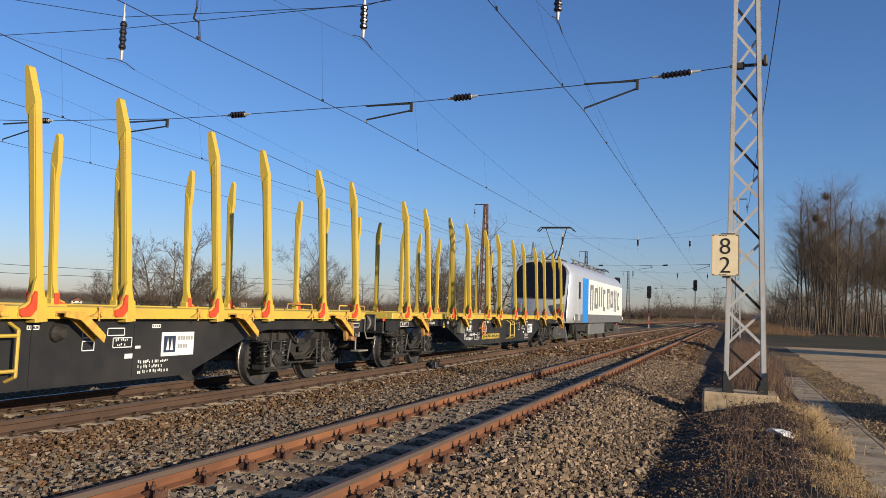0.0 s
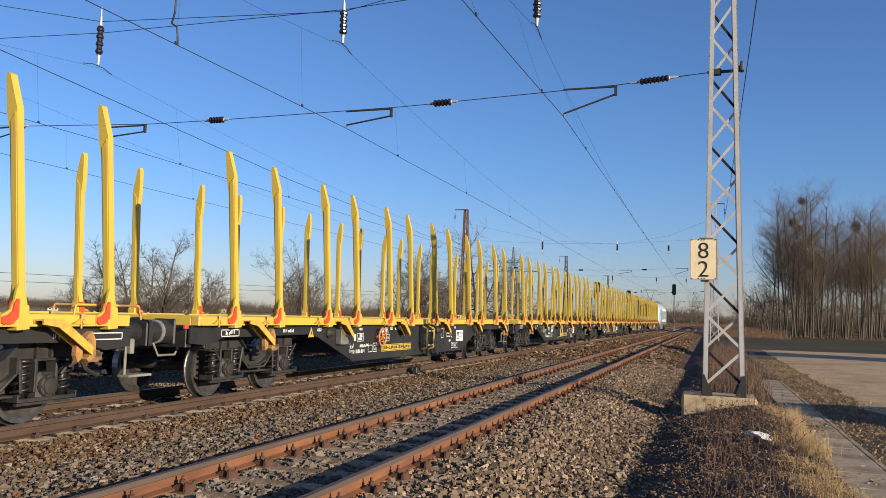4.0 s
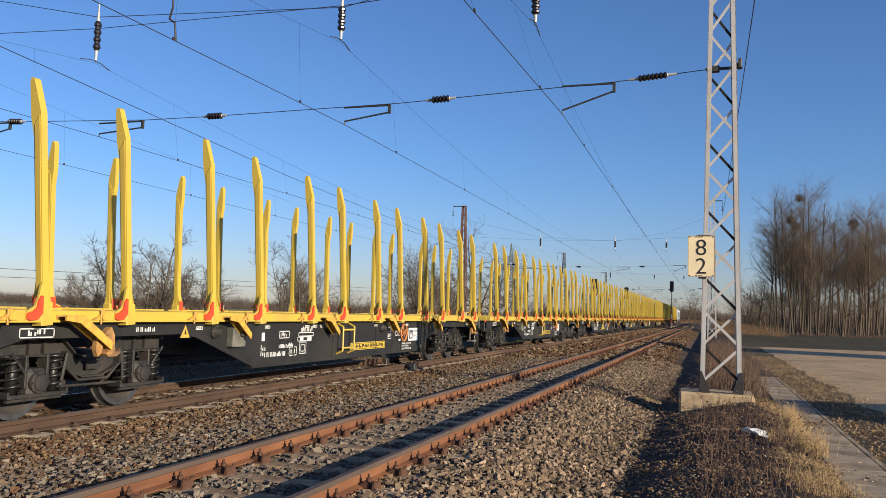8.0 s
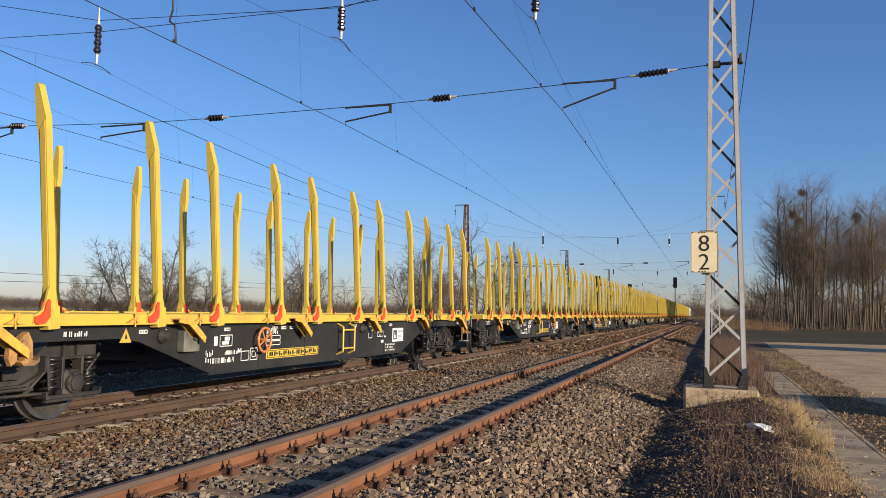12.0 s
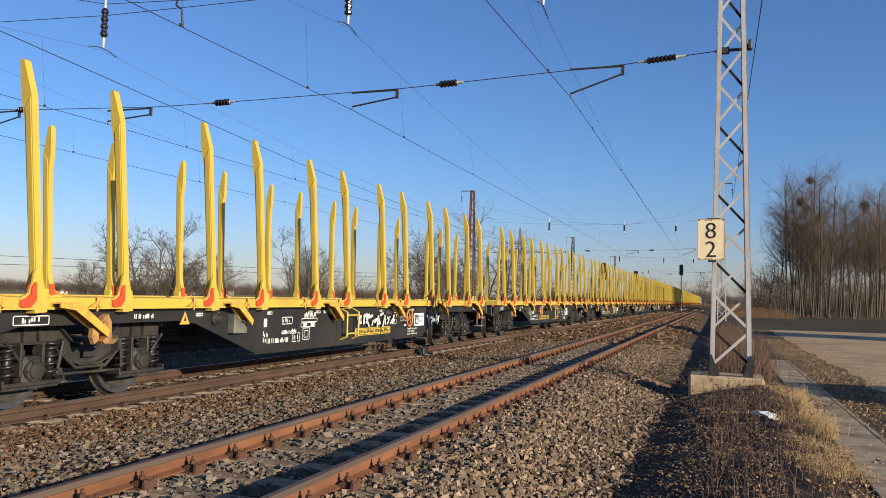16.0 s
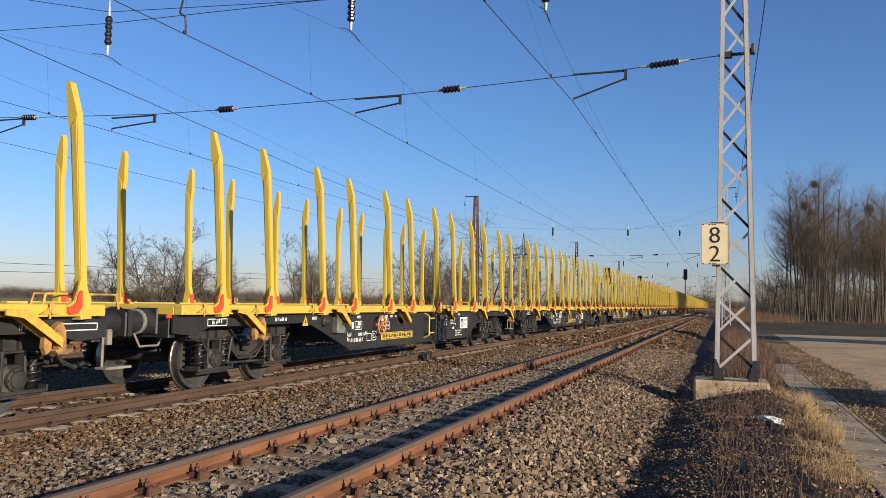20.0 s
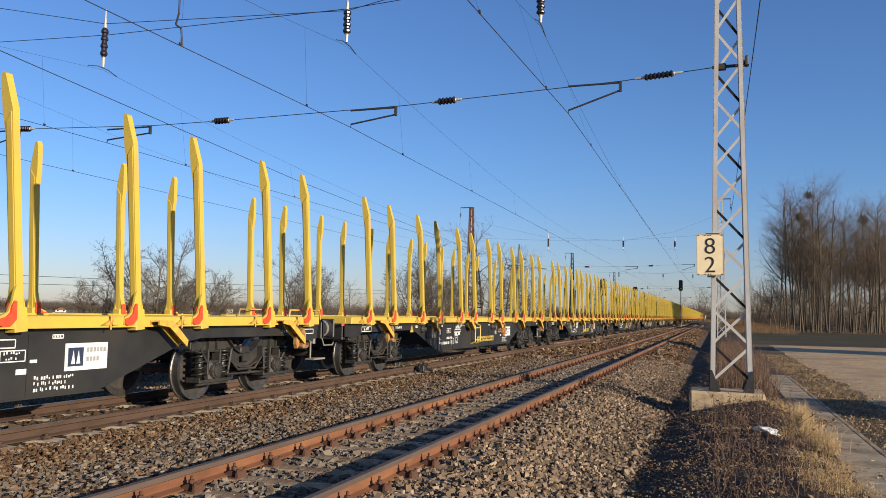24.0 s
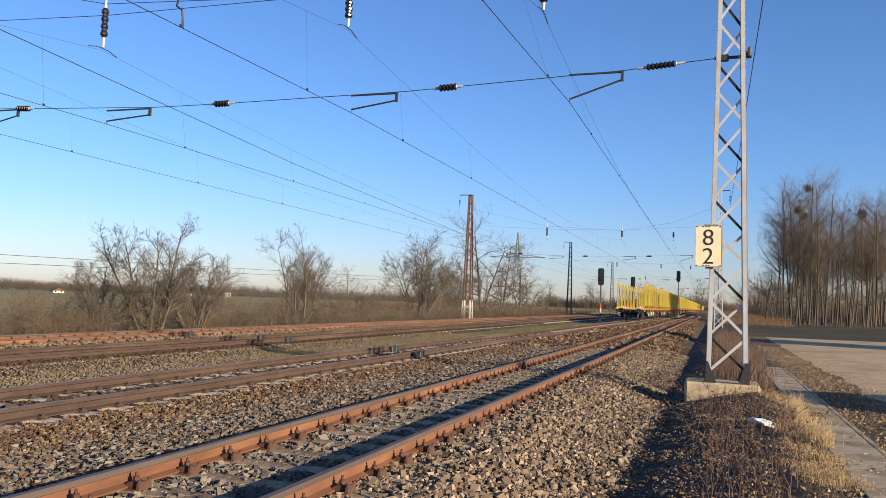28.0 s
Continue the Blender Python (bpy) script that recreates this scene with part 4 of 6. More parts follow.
def marks(kind):
    """White stencilled notes on the side sill."""
    r = []
    for u in (4.5, 4.9, 6.45, 7.9, 8.2, 8.5, 11.2, 13.2):
        r += frame_bars(u, 1.04, 0.17, 0.05, 0.012) + letters(u + 0.03, 1.055, 0.11, 0.02, u)
    r += letters(3.2, 1.03, 0.42, 0.06, 1) + frame_bars(1.3, 0.985, 0.5, 0.11) + letters(1.42, 1.01, 0.28, 0.06, 2)
    r += letters(18.3, 1.02, 0.4, 0.05, 31) + frame_bars(18.9, 0.99, 0.55, 0.09)
    if kind == "a":
        r += letters(6.35, 0.66, 0.18, 0.075, 3) + letters(6.95, 0.69, 0.55, 0.065, 4) + letters(6.35, 0.55, 0.85, 0.08, 5)
        r += frame_bars(7.32, 0.54, 0.28, 0.16) + letters(7.38, 0.58, 0.16, 0.08, 6) + frame_bars(7.7, 0.56, 0.26, 0.22) + frame_bars(7.75, 0.6, 0.16, 0.13)
        r += [(6.36, 0.83, 0.1, 0.14)] + frame_bars(6.95, 0.86, 0.36, 0.13) + letters(7.0, 0.89, 0.26, 0.06, 7)
        r += letters(7.75, 0.96, 0.45, 0.08, 8) + frame_bars(7.65, 0.88, 0.6, 0.075) + frame_bars(7.62, 0.79, 0.55, 0.085) + [(7.72, 0.8, 0.12, 0.06), (8.0, 0.8, 0.14, 0.06)]
        r += frame_bars(12.02, 0.9, 0.2, 0.12) + frame_bars(12.02, 0.74, 0.2, 0.12) + letters(12.05, 0.77, 0.12, 0.06, 9)
        for k in range(3):
            r += letters(12.97, 0.585 - k * 0.065, 0.64 - 0.14 * (k == 1), 0.036, 20 + k)
    else:
        r += letters(6.0, 0.66, 0.2, 0.075, 3) + letters(6.5, 0.67, 0.5, 0.065, 4) + letters(6.0, 0.55, 0.8, 0.08, 5)
        r += frame_bars(6.95, 0.55, 0.24, 0.16) + frame_bars(7.22, 0.55, 0.22, 0.2) + frame_bars(7.27, 0.6, 0.12, 0.1)
        r += [(6.2, 0.82, 0.09, 0.14)] + frame_bars(6.35, 0.8, 0.34, 0.18) + [(6.42, 0.83, 0.18, 0.05), (6.48, 0.89, 0.14, 0.06)]
        r += letters(7.72, 0.96, 0.4, 0.08, 8) + frame_bars(7.68, 0.86, 0.5, 0.08) + frame_bars(7.68, 0.77, 0.5, 0.08)
        r += frame_bars(12.0, 0.93, 0.22, 0.12) + frame_bars(12.0, 0.78, 0.2, 0.12) + frame_bars(12.4, 0.95, 0.3, 0.1)
        for k in range(3):
            r += letters(12.97, 0.585 - k * 0.065, 0.62 - 0.12 * (k == 1), 0.036, 20 + k)
    r += frame_bars(12.5, 0.80, 0.34, 0.13) + letters(12.55, 0.88, 0.24, 0.03, 41) + letters(12.58, 0.825, 0.18, 0.025, 42) + [(12.9, 0.78, 0.1, 0.035), (12.72, 0.66, 0.16, 0.06)]
    return bars(r, 1.3165).mesh("stencil_marking", M["white"])


def name_plate(u):
    """Yellow plate; the operator's name is a row of dark bars."""
    b = Build().box(1.315, at_u(u), 0.54, 1.325, at_u(u) + 1.9, 0.70, 0, c=0.003)
    for q, z, w, h in frame_bars(u + 0.03, 0.555, 1.84, 0.13, 0.01):
        b.box(1.325, at_u(q), z, 1.328, at_u(q) + w, z + h, 1)
    r = random.Random(5)
    for k in range(11):
        q = u + 0.1 + k * 0.157
        b.box(1.325, at_u(q), 0.585, 1.329, at_u(q) + 0.045, 0.66, 1)
        b.box(1.325, at_u(q) + 0.065, 0.585 + 0.02 * (k % 2), 1.329, at_u(q) + 0.115, 0.66 - 0.02 * (k % 3), 1)
    return b.mesh("name_plate", [M["yellow"], M["sign_black"]])


def white_plate(u):
    b = Build().box(1.315, at_u(u), 0.66, 1.328, at_u(u) + 0.68, 0.98, c=0.003)
    b.box(1.328, at_u(u) + 0.04, 0.71, 1.331, at_u(u) + 0.28, 0.93, 1)
    for q in (0.09, 0.17):
        b.prism([(at_u(u) + q, 0.74), (at_u(u) + q + 0.06, 0.74), (at_u(u) + q + 0.03, 0.90)], 1.331, 1.333, "x", 0)
    for z, n in ((0.87, 6), (0.76, 4)):
        for k in range(n):
            b.box(1.328, at_u(u) + 0.33 + k * 0.055, z, 1.331, at_u(u) + 0.37 + k * 0.055, z + 0.055, 2)
    return b.mesh("white_plate", [M["white"], M["plate_blue"], M["plate_grey"]])


def triangle_sign():
    b = Build().prism([(-0.11, 0.0), (0.11, 0.0), (0.0, 0.19)], 1.316, 1.322, "x")
    b.prism([(-0.02, 0.05), (0.03, 0.05), (0.0, 0.12)], 1.322, 1.325, "x", 1)
    return b.mesh("warning_triangle", [M["yellow"], M["sign_black"]])


def valve_mesh():
    b = Build().box(1.31, -0.2, -0.15, 1.46, 0.16, 0.15, c=0.02).tube((1.46, 0.0, 0.05), (1.52, 0.0, 0.05), 0.04, n=8)
    return b.mesh("valve_box", M["box_green"])


def lamp_knob():
    return Build().lathe([(1.31, 0.1), (1.36, 0.1), (1.4, 0.075), (1.45, 0.05)], (0, 0, 0), "x", 12).mesh("release_knob", M["bogie"])


TURN = pose(0, 0, 0, 0, 0, 180)
WAGON_PARTS = {"sill": side_sill(), "under": underframe(), "rail": deck_rail(0.66, 19.55), "rail_far": deck_rail(0.3, 20.1), "beam": cross_beam(), "arm": arm_mesh(False), "arm_long": arm_mesh(True), "block": block_mesh(), "hook": hook_mesh(), "wheelset": wheelset_mesh(), "bogie": bogie_mesh(), "spring": spring_mesh(), "axle_box": axle_box_mesh(), "buffer": buffer_mesh(), "coupling": coupling_mesh(), "step": step_mesh(), "end_step": end_step_mesh(), "ladder": ladder_mesh(), "handwheel": handwheel_mesh(), "triangle": triangle_sign(), "valve": valve_mesh(), "knob": lamp_knob(), "hoop": hoop_mesh()}


def wagon(kind):
    """A timber wagon at the origin, on the rail head, heading +y. kind a or b: the two arrangements of its side fittings."""
    P = WAGON_PARTS
    posts = [FIRST + i * STEP + d for i in range(6) for d in (0.0, PAIR)]
    w = thing("timber_wagon", "black flat wagon with tall yellow timber stanchions, empty", "railway wagon", "wagons of the train")
    part("underframe", P["under"], w)
    for m0 in (Matrix(), TURN):
        m = m0 @ pose(-0.055, 0, 0)
        side = m0 @ pose(0.0, 0.13 if m0 is not TURN else -0.13, 0)
        part("side_sill", P["sill"], w, m=m @ pose(0.06, 0, 0))
        part("deck_rail", P["rail" if m0 is not TURN else "rail_far"], w, "yellow side rail of the deck", m)
        part("stencil_marking", marks(kind), w, "small white stencilled notes", side)["kind"] = "stuff"
        part("deck_hoop", P["hoop"], w, "thin yellow tubular hoop", side @ pose(0, at_u(FIRST + 5 * STEP + PAIR), 0))
        part("ladder", P["ladder"], w, "yellow tubular step frame", side @ pose(0, at_u(9.54 if kind == "a" else 10.7), 0))
        part("handwheel", P["handwheel"], w, "orange brake handwheel", side @ pose(0, at_u(12.75 if kind == "a" else 7.45), 0))
        part("name_plate", name_plate(9.95 if kind == "a" else 7.72), w, "yellow name plate with dark lettering", side)
        part("white_plate", white_plate(13.4), w, "white plate with a dark emblem", side)
        part("warning_triangle", P["triangle"], w, "yellow warning triangle", side @ pose(0, at_u(4.25), 0.93))
        part("end_tag", END_TAG, w, "small red tag at the wagon end", side @ pose(0.03, at_u(0.5), 0))
        part("valve_box", P["valve"], w, "dull grey-green box", side @ pose(0, at_u(5.5), 0.92))
        for u in (4.95, 8.9, 11.6):
            part("release_knob", P["knob"], w, m=side @ pose(0, at_u(u), 1.0))
        for u in posts if m0 is not TURN else [LW - q + FAR_BACK for q in posts[::-1]]:
            back = RAKE if m0 is not TURN else -RAKE
            s = part("stanchion", STANCHION, w, "yellow timber stanchion", m @ pose(1.465, at_u(u) + 0.3 * math.sin(radians(back)), DECK - 0.03, back, -1.2, 0))
            part("release_plate", LEVER, s, "red release plate")
            part("foot_plate", FOOT_RED, s, "red foot plate on the inner side")
            part("lashing_hook", P["hook"], w, m=m @ pose(0.14, at_u(u) - 0.5, 1.19))
        for k in range(6):
            out = k in (0, 5)
            u = FIRST + k * STEP + (0.46 if out else 0.52)
            part("strap_arm", P["arm_long" if out else "arm"], w, "worn yellow strap arm", m @ pose(0.14, at_u(u), 1.25))
            if out:
                part("tension_hook", P["block"], w, "orange-brown tension hook", m @ pose(0.14, at_u(u), 1.25))
        for s in (-0.875, 0.875):
            part("buffer", P["buffer"], w, "black buffer with a worn grey band", m0 @ pose(s, HALF, 0))
        part("coupling", P["coupling"], w, m=m0 @ pose(0, HALF, 0))
        part("end_step", P["end_step"], w, "pale end step", m0 @ pose(0, HALF - 0.25, 0))
        part("shunter_handle", P["step"], w, m=m0 @ pose(-0.25, -HALF + 0.3, 0))
    for u in posts:
        part("cross_beam", P["beam"], w, m=pose(0, at_u(u), 0))
    for u in (0.75, LW - 0.75):
        part("cross_beam", P["beam"], w, m=pose(0, at_u(u), 0))
    for y in (-HALF + 2.76, HALF - 2.76):
        g = part("bogie", P["bogie"], w, "dusty freight bogie", pose(0, y + 0.08, 0))
        for a in (-0.9, 0.9):
            part("wheelset", P["wheelset"], g, "wheels with polished treads", pose(0, a, 0.46))
            for side in (0, 180):
                part("axle_box", P["axle_box"], g, m=pose(0, a, 0) @ pose(0, 0, 0, 0, 0, side) @ pose(1.03, 0, 0.46))
            for x in (-1.03, 1.03):
                for q in (-0.3, 0.3):
                    part("spring", P["spring"], g, m=pose(x, a + q, 0))
    return w


KINDS = "bbbabaaaaabababbabbabaaaab"
first = {"a": wagon("a"), "b": wagon("b")}
TRAIN = []
used = set()
for k in range(26):
    q = KINDS[k]
    m = pose(WAGON_X, train_at(0) + LW * (0.5 - k), 0)
    if q in used:
        TRAIN.append(copy_thing(first[q], m))
    else:
        used.add(q)
        first[q].matrix_basis = m
        TRAIN.append(first[q])


# the tail boards and the painted scrawl of the last wagon
M["scrawl"] = mat("pale_blue_spray_paint", (0.50, 0.66, 0.72), (0.62, 0.72, 0.76), 9, 0.6)
M["scrawl_white"] = mat("white_spray_paint", (0.60, 0.60, 0.58), (0.5, 0.5, 0.48), 9, 0.6)


def scrawl(u, w, z0, z1, seed, material, parent):
    """Strokes of spray paint: slanting bars, none of them a letter."""
    r = random.Random(seed)
    b = Build()
    q = 0.0
    while q < w:
        x, t, k = at_u(u + q), r.uniform(0.05, 0.1), r.uniform(-0.2, 0.2)
        za, zb = z0 + r.uniform(0, 0.12), z1 - r.uniform(0, 0.12)
        b.prism([(x, za), (x + t, za), (x + t + k, zb), (x + k, zb)], 1.377, 1.380, "x")
        if r.random() < 0.6:
            zm = r.uniform(za, zb)
            b.prism([(x, zm), (x + 0.2, zm + 0.04), (x + 0.2, zm + 0.1), (x, zm + 0.06)], 1.380, 1.382, "x")
        q += r.uniform(0.1, 0.18)
    part("scrawl", b.mesh("scrawl", material), parent, "sprayed scrawl")["kind"] = "stuff"


last = TRAIN[-1]
scrawl(5.7, 0.75, 0.50, 1.06, 1, M["scrawl"], last)
scrawl(9.6, 0.75, 0.52, 1.06, 2, M["scrawl"], last)
scrawl(10.05, 1.9, 0.70, 0.98, 6, M["scrawl_white"], TRAIN[16])
scrawl(14.45, 0.75, 0.66, 0.94, 4, M["scrawl_white"], TRAIN[16])
for s in (-0.62, 0.95):
    b = Build().box(s - 0.11, -HALF + 0.60, 1.16, s + 0.11, -HALF + 0.62, 1.56, 0)
    b.prism([(s - 0.1, 1.17), (s + 0.1, 1.17), (s, 1.36)], -HALF + 0.59, -HALF + 0.60, "y", 1).prism([(s - 0.1, 1.55), (s + 0.1, 1.55), (s, 1.36)], -HALF + 0.59, -HALF + 0.60, "y", 1)
    part("tail_board", b.mesh("tail_board", [M["white"], M["red"]]), last, "red and white tail board")

# ---- the locomotive ----
M["silver"] = mat("silver_loco_paint", (0.52, 0.53, 0.55), (0.48, 0.49, 0.51), 3, 0.35, metal=0.35)
M["loco_white"] = mat("cream_white_loco_side", (0.80, 0.78, 0.70), (0.77, 0.75, 0.67), 3, 0.4)
M["loco_blue"] = mat("blue_loco_stripe", (0.02, 0.22, 0.62), (0.02, 0.20, 0.58), 3, 0.4)
M["loco_grey"] = mat("dark_grey_loco_skirt", (0.10, 0.10, 0.105), (0.13, 0.13, 0.13), 4, 0.6)
M["glass"] = mat("dark_windscreen_glass", (0.006, 0.006, 0.008), (0.008, 0.008, 0.01), 3, 0.08)
M["loco_letter"] = mat("grey_loco_lettering", (0.16, 0.165, 0.17), (0.19, 0.195, 0.20), 3, 0.45)
M["red_lens"] = mat("red_lamp_lens", (0.4, 0.01, 0.01), (0.3, 0.01, 0.01), 9, 0.2)


NOSE = 0.34  # how far the cab front leans back


def loco():
    """Electric locomotive; origin at its middle on the rail head, heading +y."""
    th = thing("electric_locomotive", "silver and white electric locomotive with a blue stripe, rear pantograph raised", "locomotive")
    L = 9.15
    sec = [(-1.48, 0.98), (-1.5, 1.3), (-1.5, 3.22), (-1.44, 3.42), (-1.26, 3.66), (-0.98, 3.88), (-0.5, 3.96), (0.5, 3.96), (0.98, 3.88), (1.26, 3.66), (1.44, 3.42), (1.5, 3.22), (1.5, 1.3), (1.48, 0.98)]
    b = Build()
    stations = [(-L, 0.0), (-L + 0.05, 0.12), (-L + 0.22, 0.45), (-L + 0.6, 0.8), (-L + 1.25, 1.0), (L - 1.25, 1.0), (L - 0.6, 0.8), (L - 0.22, 0.45), (L - 0.05, 0.12), (L, 0.0)]
    v, n = [], len(sec)
    for y, k in stations:
        for x, z in sec:
            zz = z if z < 1.5 else (1.5 + (z - 1.5) * (0.94 + 0.06 * k))
            yy = y + (math.copysign(1, -y) * max(0.0, zz - 1.9) * NOSE * (1 - k))
            v.append((x * (0.88 + 0.12 * k), yy, zz))
    f = [tuple(range(n)), tuple(range((len(stations) - 1) * n, len(stations) * n))]
    for j in range(len(stations) - 1):
        f += [(j * n + i, (j + 1) * n + i, (j + 1) * n + (i + 1) % n, j * n + (i + 1) % n) for i in range(n)]
    b.add(v, f)
    part("body", b.mesh("body", M["silver"], True), th, "silver body shell")
    for s in (-1, 1):
        part("side_panel", Build().box(s * 1.505 - 0.01, -4.6, 1.42, s * 1.505 + 0.01, 8.0, 3.2).mesh("side_panel", M["loco_white"]), th, "cream white side panel")
        ribs = Build()
        for k in range(29):
            ribs.box(s * 1.52 - 0.008, -4.5 + k * 0.43, 1.45, s * 1.52 + 0.008, -4.47 + k * 0.43, 3.07)
        part("panel_ribs", ribs.mesh("panel_ribs", M["silver"]), th)["kind"] = "stuff"
        part("blue_stripe", Build().box(s * 1.51 - 0.012, -6.1, 1.0, s * 1.51 + 0.012, -4.6, 3.2).mesh("blue_stripe", M["loco_blue"]), th, "upright blue stripe")
        part("skirt", Build().box(s * 1.50 - 0.015, -8.0, 0.98, s * 1.50 + 0.015, 8.0, 1.40).mesh("skirt", M["loco_grey"]), th, "dark grey skirt")
        # the operator's name as plain grey shapes: open frames and uprights
        for k in range(8):
            y, q = -4.1 + k * 1.42, Build()
            lo, hi, w = 1.62 + 0.12 * (k % 3), 2.95 - 0.1 * (k % 2), 0.95
            q.box(s * 1.53 - 0.006, y, lo, s * 1.53 + 0.006, y + 0.26, hi)
            if k % 4 != 3:
                q.box(s * 1.53 - 0.006, y + w - 0.26, lo, s * 1.53 + 0.006, y + w, hi)
            if k % 4 != 2:
                q.box(s * 1.53 - 0.006, y + 0.26, hi - 0.24, s * 1.53 + 0.006, y + w - 0.26, hi)
            if k % 2:
                q.box(s * 1.53 - 0.006, y + 0.26, lo, s * 1.53 + 0.006, y + w - 0.26, lo + 0.24)
            part("lettering", q.mesh("lettering", M["loco_letter"]), th, "large grey lettering shape")
        part("cab_door", Build().box(s * 1.51 - 0.012, -7.35, 1.1, s * 1.51 + 0.012, -6.75, 3.05, c=0.0).mesh("cab_door", M["silver"]), th)
        part("cab_window", Build().box(s * 1.515 - 0.012, -7.28, 2.15, s * 1.515 + 0.012, -6.82, 2.95).mesh("cab_window", M["glass"]), th)
        for y in (-8.3, 8.3):
            part("step_marks", Build().box(s * 1.52 - 0.006, y, 1.12, s * 1.52 + 0.006, y + 0.2, 1.3).mesh("step_marks", M["white"]), th)
    for s in (-1, 1):
        lean = lambda z, o: -s * (L - max(0.0, z - 1.9) * NOSE + o)
        rim = [(-1.06, 2.12), (1.06, 2.12), (1.2, 2.3), (1.2, 3.25), (1.1, 3.58), (0.8, 3.80), (-0.8, 3.80), (-1.1, 3.58), (-1.2, 3.25), (-1.2, 2.3)]
        n = len(rim)
        b = Build().add([(x, lean(z, 0.025), z) for x, z in rim] + [(x, lean(z, -0.08), z) for x, z in rim],
                        [tuple(range(n)), tuple(range(2 * n - 1, n - 1, -1))] + [(k, (k + 1) % n, (k + 1) % n + n, k + n) for k in range(n)])
        part("windscreen", b.mesh("windscreen", M["glass"]), th, "wide dark windscreen")
        for x in (-1, 1):
            part("lamp_recess", Build().box(x * 1.0 - 0.2, -s * (L + 0.02) - 0.03, 1.42, x * 1.0 + 0.2, -s * (L + 0.02) + 0.06, 1.85, c=0.03).mesh("lamp_recess", M["loco_grey"]), th)
            part("tail_lamp", Build().lathe([(-0.05, 0.09), (0.05, 0.09)], (x * 1.0, -s * (L + 0.03), 1.55), "y", 10).mesh("tail_lamp", M["red_lens"]), th)
            part("buffer", WAGON_PARTS["buffer"], th, m=(TURN if s > 0 else Matrix()) @ pose(x * 0.875, L + 0.34, 0))
        part("headlamp", Build().lathe([(-0.05, 0.1), (0.05, 0.1)], (0, -s * (L - 0.64), 3.86), "y", 10).mesh("headlamp", M["white"]), th)
        part("plough", Build().prism([(-1.3, 0.28), (1.3, 0.28), (1.2, 0.8), (-1.2, 0.8)], -s * (L - 0.45), -s * (L - 0.3), "y").mesh("plough", M["loco_grey"]), th)
    b = Build()
    for y in (-3.4, -1.2, 0.8, 2.6, 4.6):
        b.box(-0.8, y - 0.6, 3.95, 0.8, y + 0.6, 4.08, c=0.04)
    for k in range(10):
        b.tube((0.6 - 1.2 * (k % 2), -4 + k * 0.8, 3.95), (0.6 - 1.2 * (k % 2), -4 + k * 0.8, 4.22), 0.06, n=8)
    b.tube((0.55, -4.5, 4.25), (0.55, 4.5, 4.25), 0.03)
    part("roof_gear", b.mesh("roof_gear", M["loco_grey"]), th, "roof busbars and covers")
    y = -5.9
    b = Build().box(-0.5, y - 0.7, 3.95, 0.5, y + 0.7, 4.1, c=0.03)
    for s in (-0.3, 0.3):
        b.tube((s, y - 0.6, 4.1), (s * 0.5, y + 0.5, 4.55), 0.045, 0.035)
        b.tube((s * 0.5, y + 0.5, 4.55), (s * 1.8, y + 0.2, 5.74), 0.03, 0.022)
    b.tube((0, y - 0.2, 4.1), (0, y + 0.45, 4.6), 0.03)
    for q in (0.05, 0.45):
        b.path([(-0.95, y + q, 5.56), (-0.75, y + q, 5.76), (0.75, y + q, 5.76), (0.95, y + q, 5.56)], 0.028)
    b.tube((-0.5, y + 0.05, 5.74), (-0.5, y + 0.45, 5.74), 0.02).tube((0.5, y + 0.05, 5.74), (0.5, y + 0.45, 5.74), 0.02)
    part("pantograph", b.mesh("pantograph", M["dark_metal"]), th, "raised pantograph")
    y = 5.9
    b = Build().box(-0.5, y - 0.9, 3.95, 0.5, y + 0.9, 4.1, c=0.03)
    for s in (-0.6, 0.6):
        b.tube((s, y - 0.9, 4.18), (s, y + 0.9, 4.22), 0.035)
    for q in (-0.2, 0.2):
        b.path([(-0.95, y + q, 4.12), (-0.75, y + q, 4.29), (0.75, y + q, 4.29), (0.95, y + q, 4.12)], 0.028)
    part("pantograph", b.mesh("pantograph", M["dark_metal"]), th, "lowered pantograph")
    part("underbody", Build().box(-1.25, -2.6, 0.35, 1.25, 2.6, 1.0, c=0.05).mesh("underbody", M["loco_grey"]), th, "equipment boxes under the frame")
    bg = Build()
    for s in (-1, 1):
        bg.prism([(-2.1, 0.85), (-1.9, 1.0), (1.9, 1.0), (2.1, 0.85), (1.95, 0.4), (0.8, 0.55), (-0.8, 0.55), (-1.95, 0.4)], s * 1.0, s * 1.16, "x")
        for a in (-1.5, 1.5):
            bg.tube((s * 1.12, a, 0.6), (s * 1.25, a, 0.6), 0.2, n=12)
    bg.box(-1.0, -0.4, 0.5, 1.0, 0.4, 0.95)
    bm = bg.mesh("loco_bogie", M["bogie"])
    wm = Build()
    for s in (-1, 1):
        wm.lathe([(s * (0.80 + a), r) for a, r in [(0, 0.1), (0, 0.3), (-0.03, 0.55), (-0.03, 0.61), (-0.135, 0.625), (-0.14, 0.65), (-0.165, 0.65), (-0.168, 0.5), (-0.1, 0.2), (-0.1, 0.1)]], (0, 0, 0), "x", 28, [0, 0, 1, 1, 1, 1, 1, 0, 0])
    wm.tube((-1.0, 0, 0), (1.0, 0, 0), 0.09, n=10)
    wm = wm.mesh("loco_wheelset", [M["wheel"], M["tread"]])
    for y in (-4.75, 4.75):
        g = part("bogie", bm, th, "two-axle motor bogie", pose(0, y, 0))
        for a in (-1.5, 1.5):
            part("wheelset", wm, g, "", pose(0, a, 0.625))
    return th


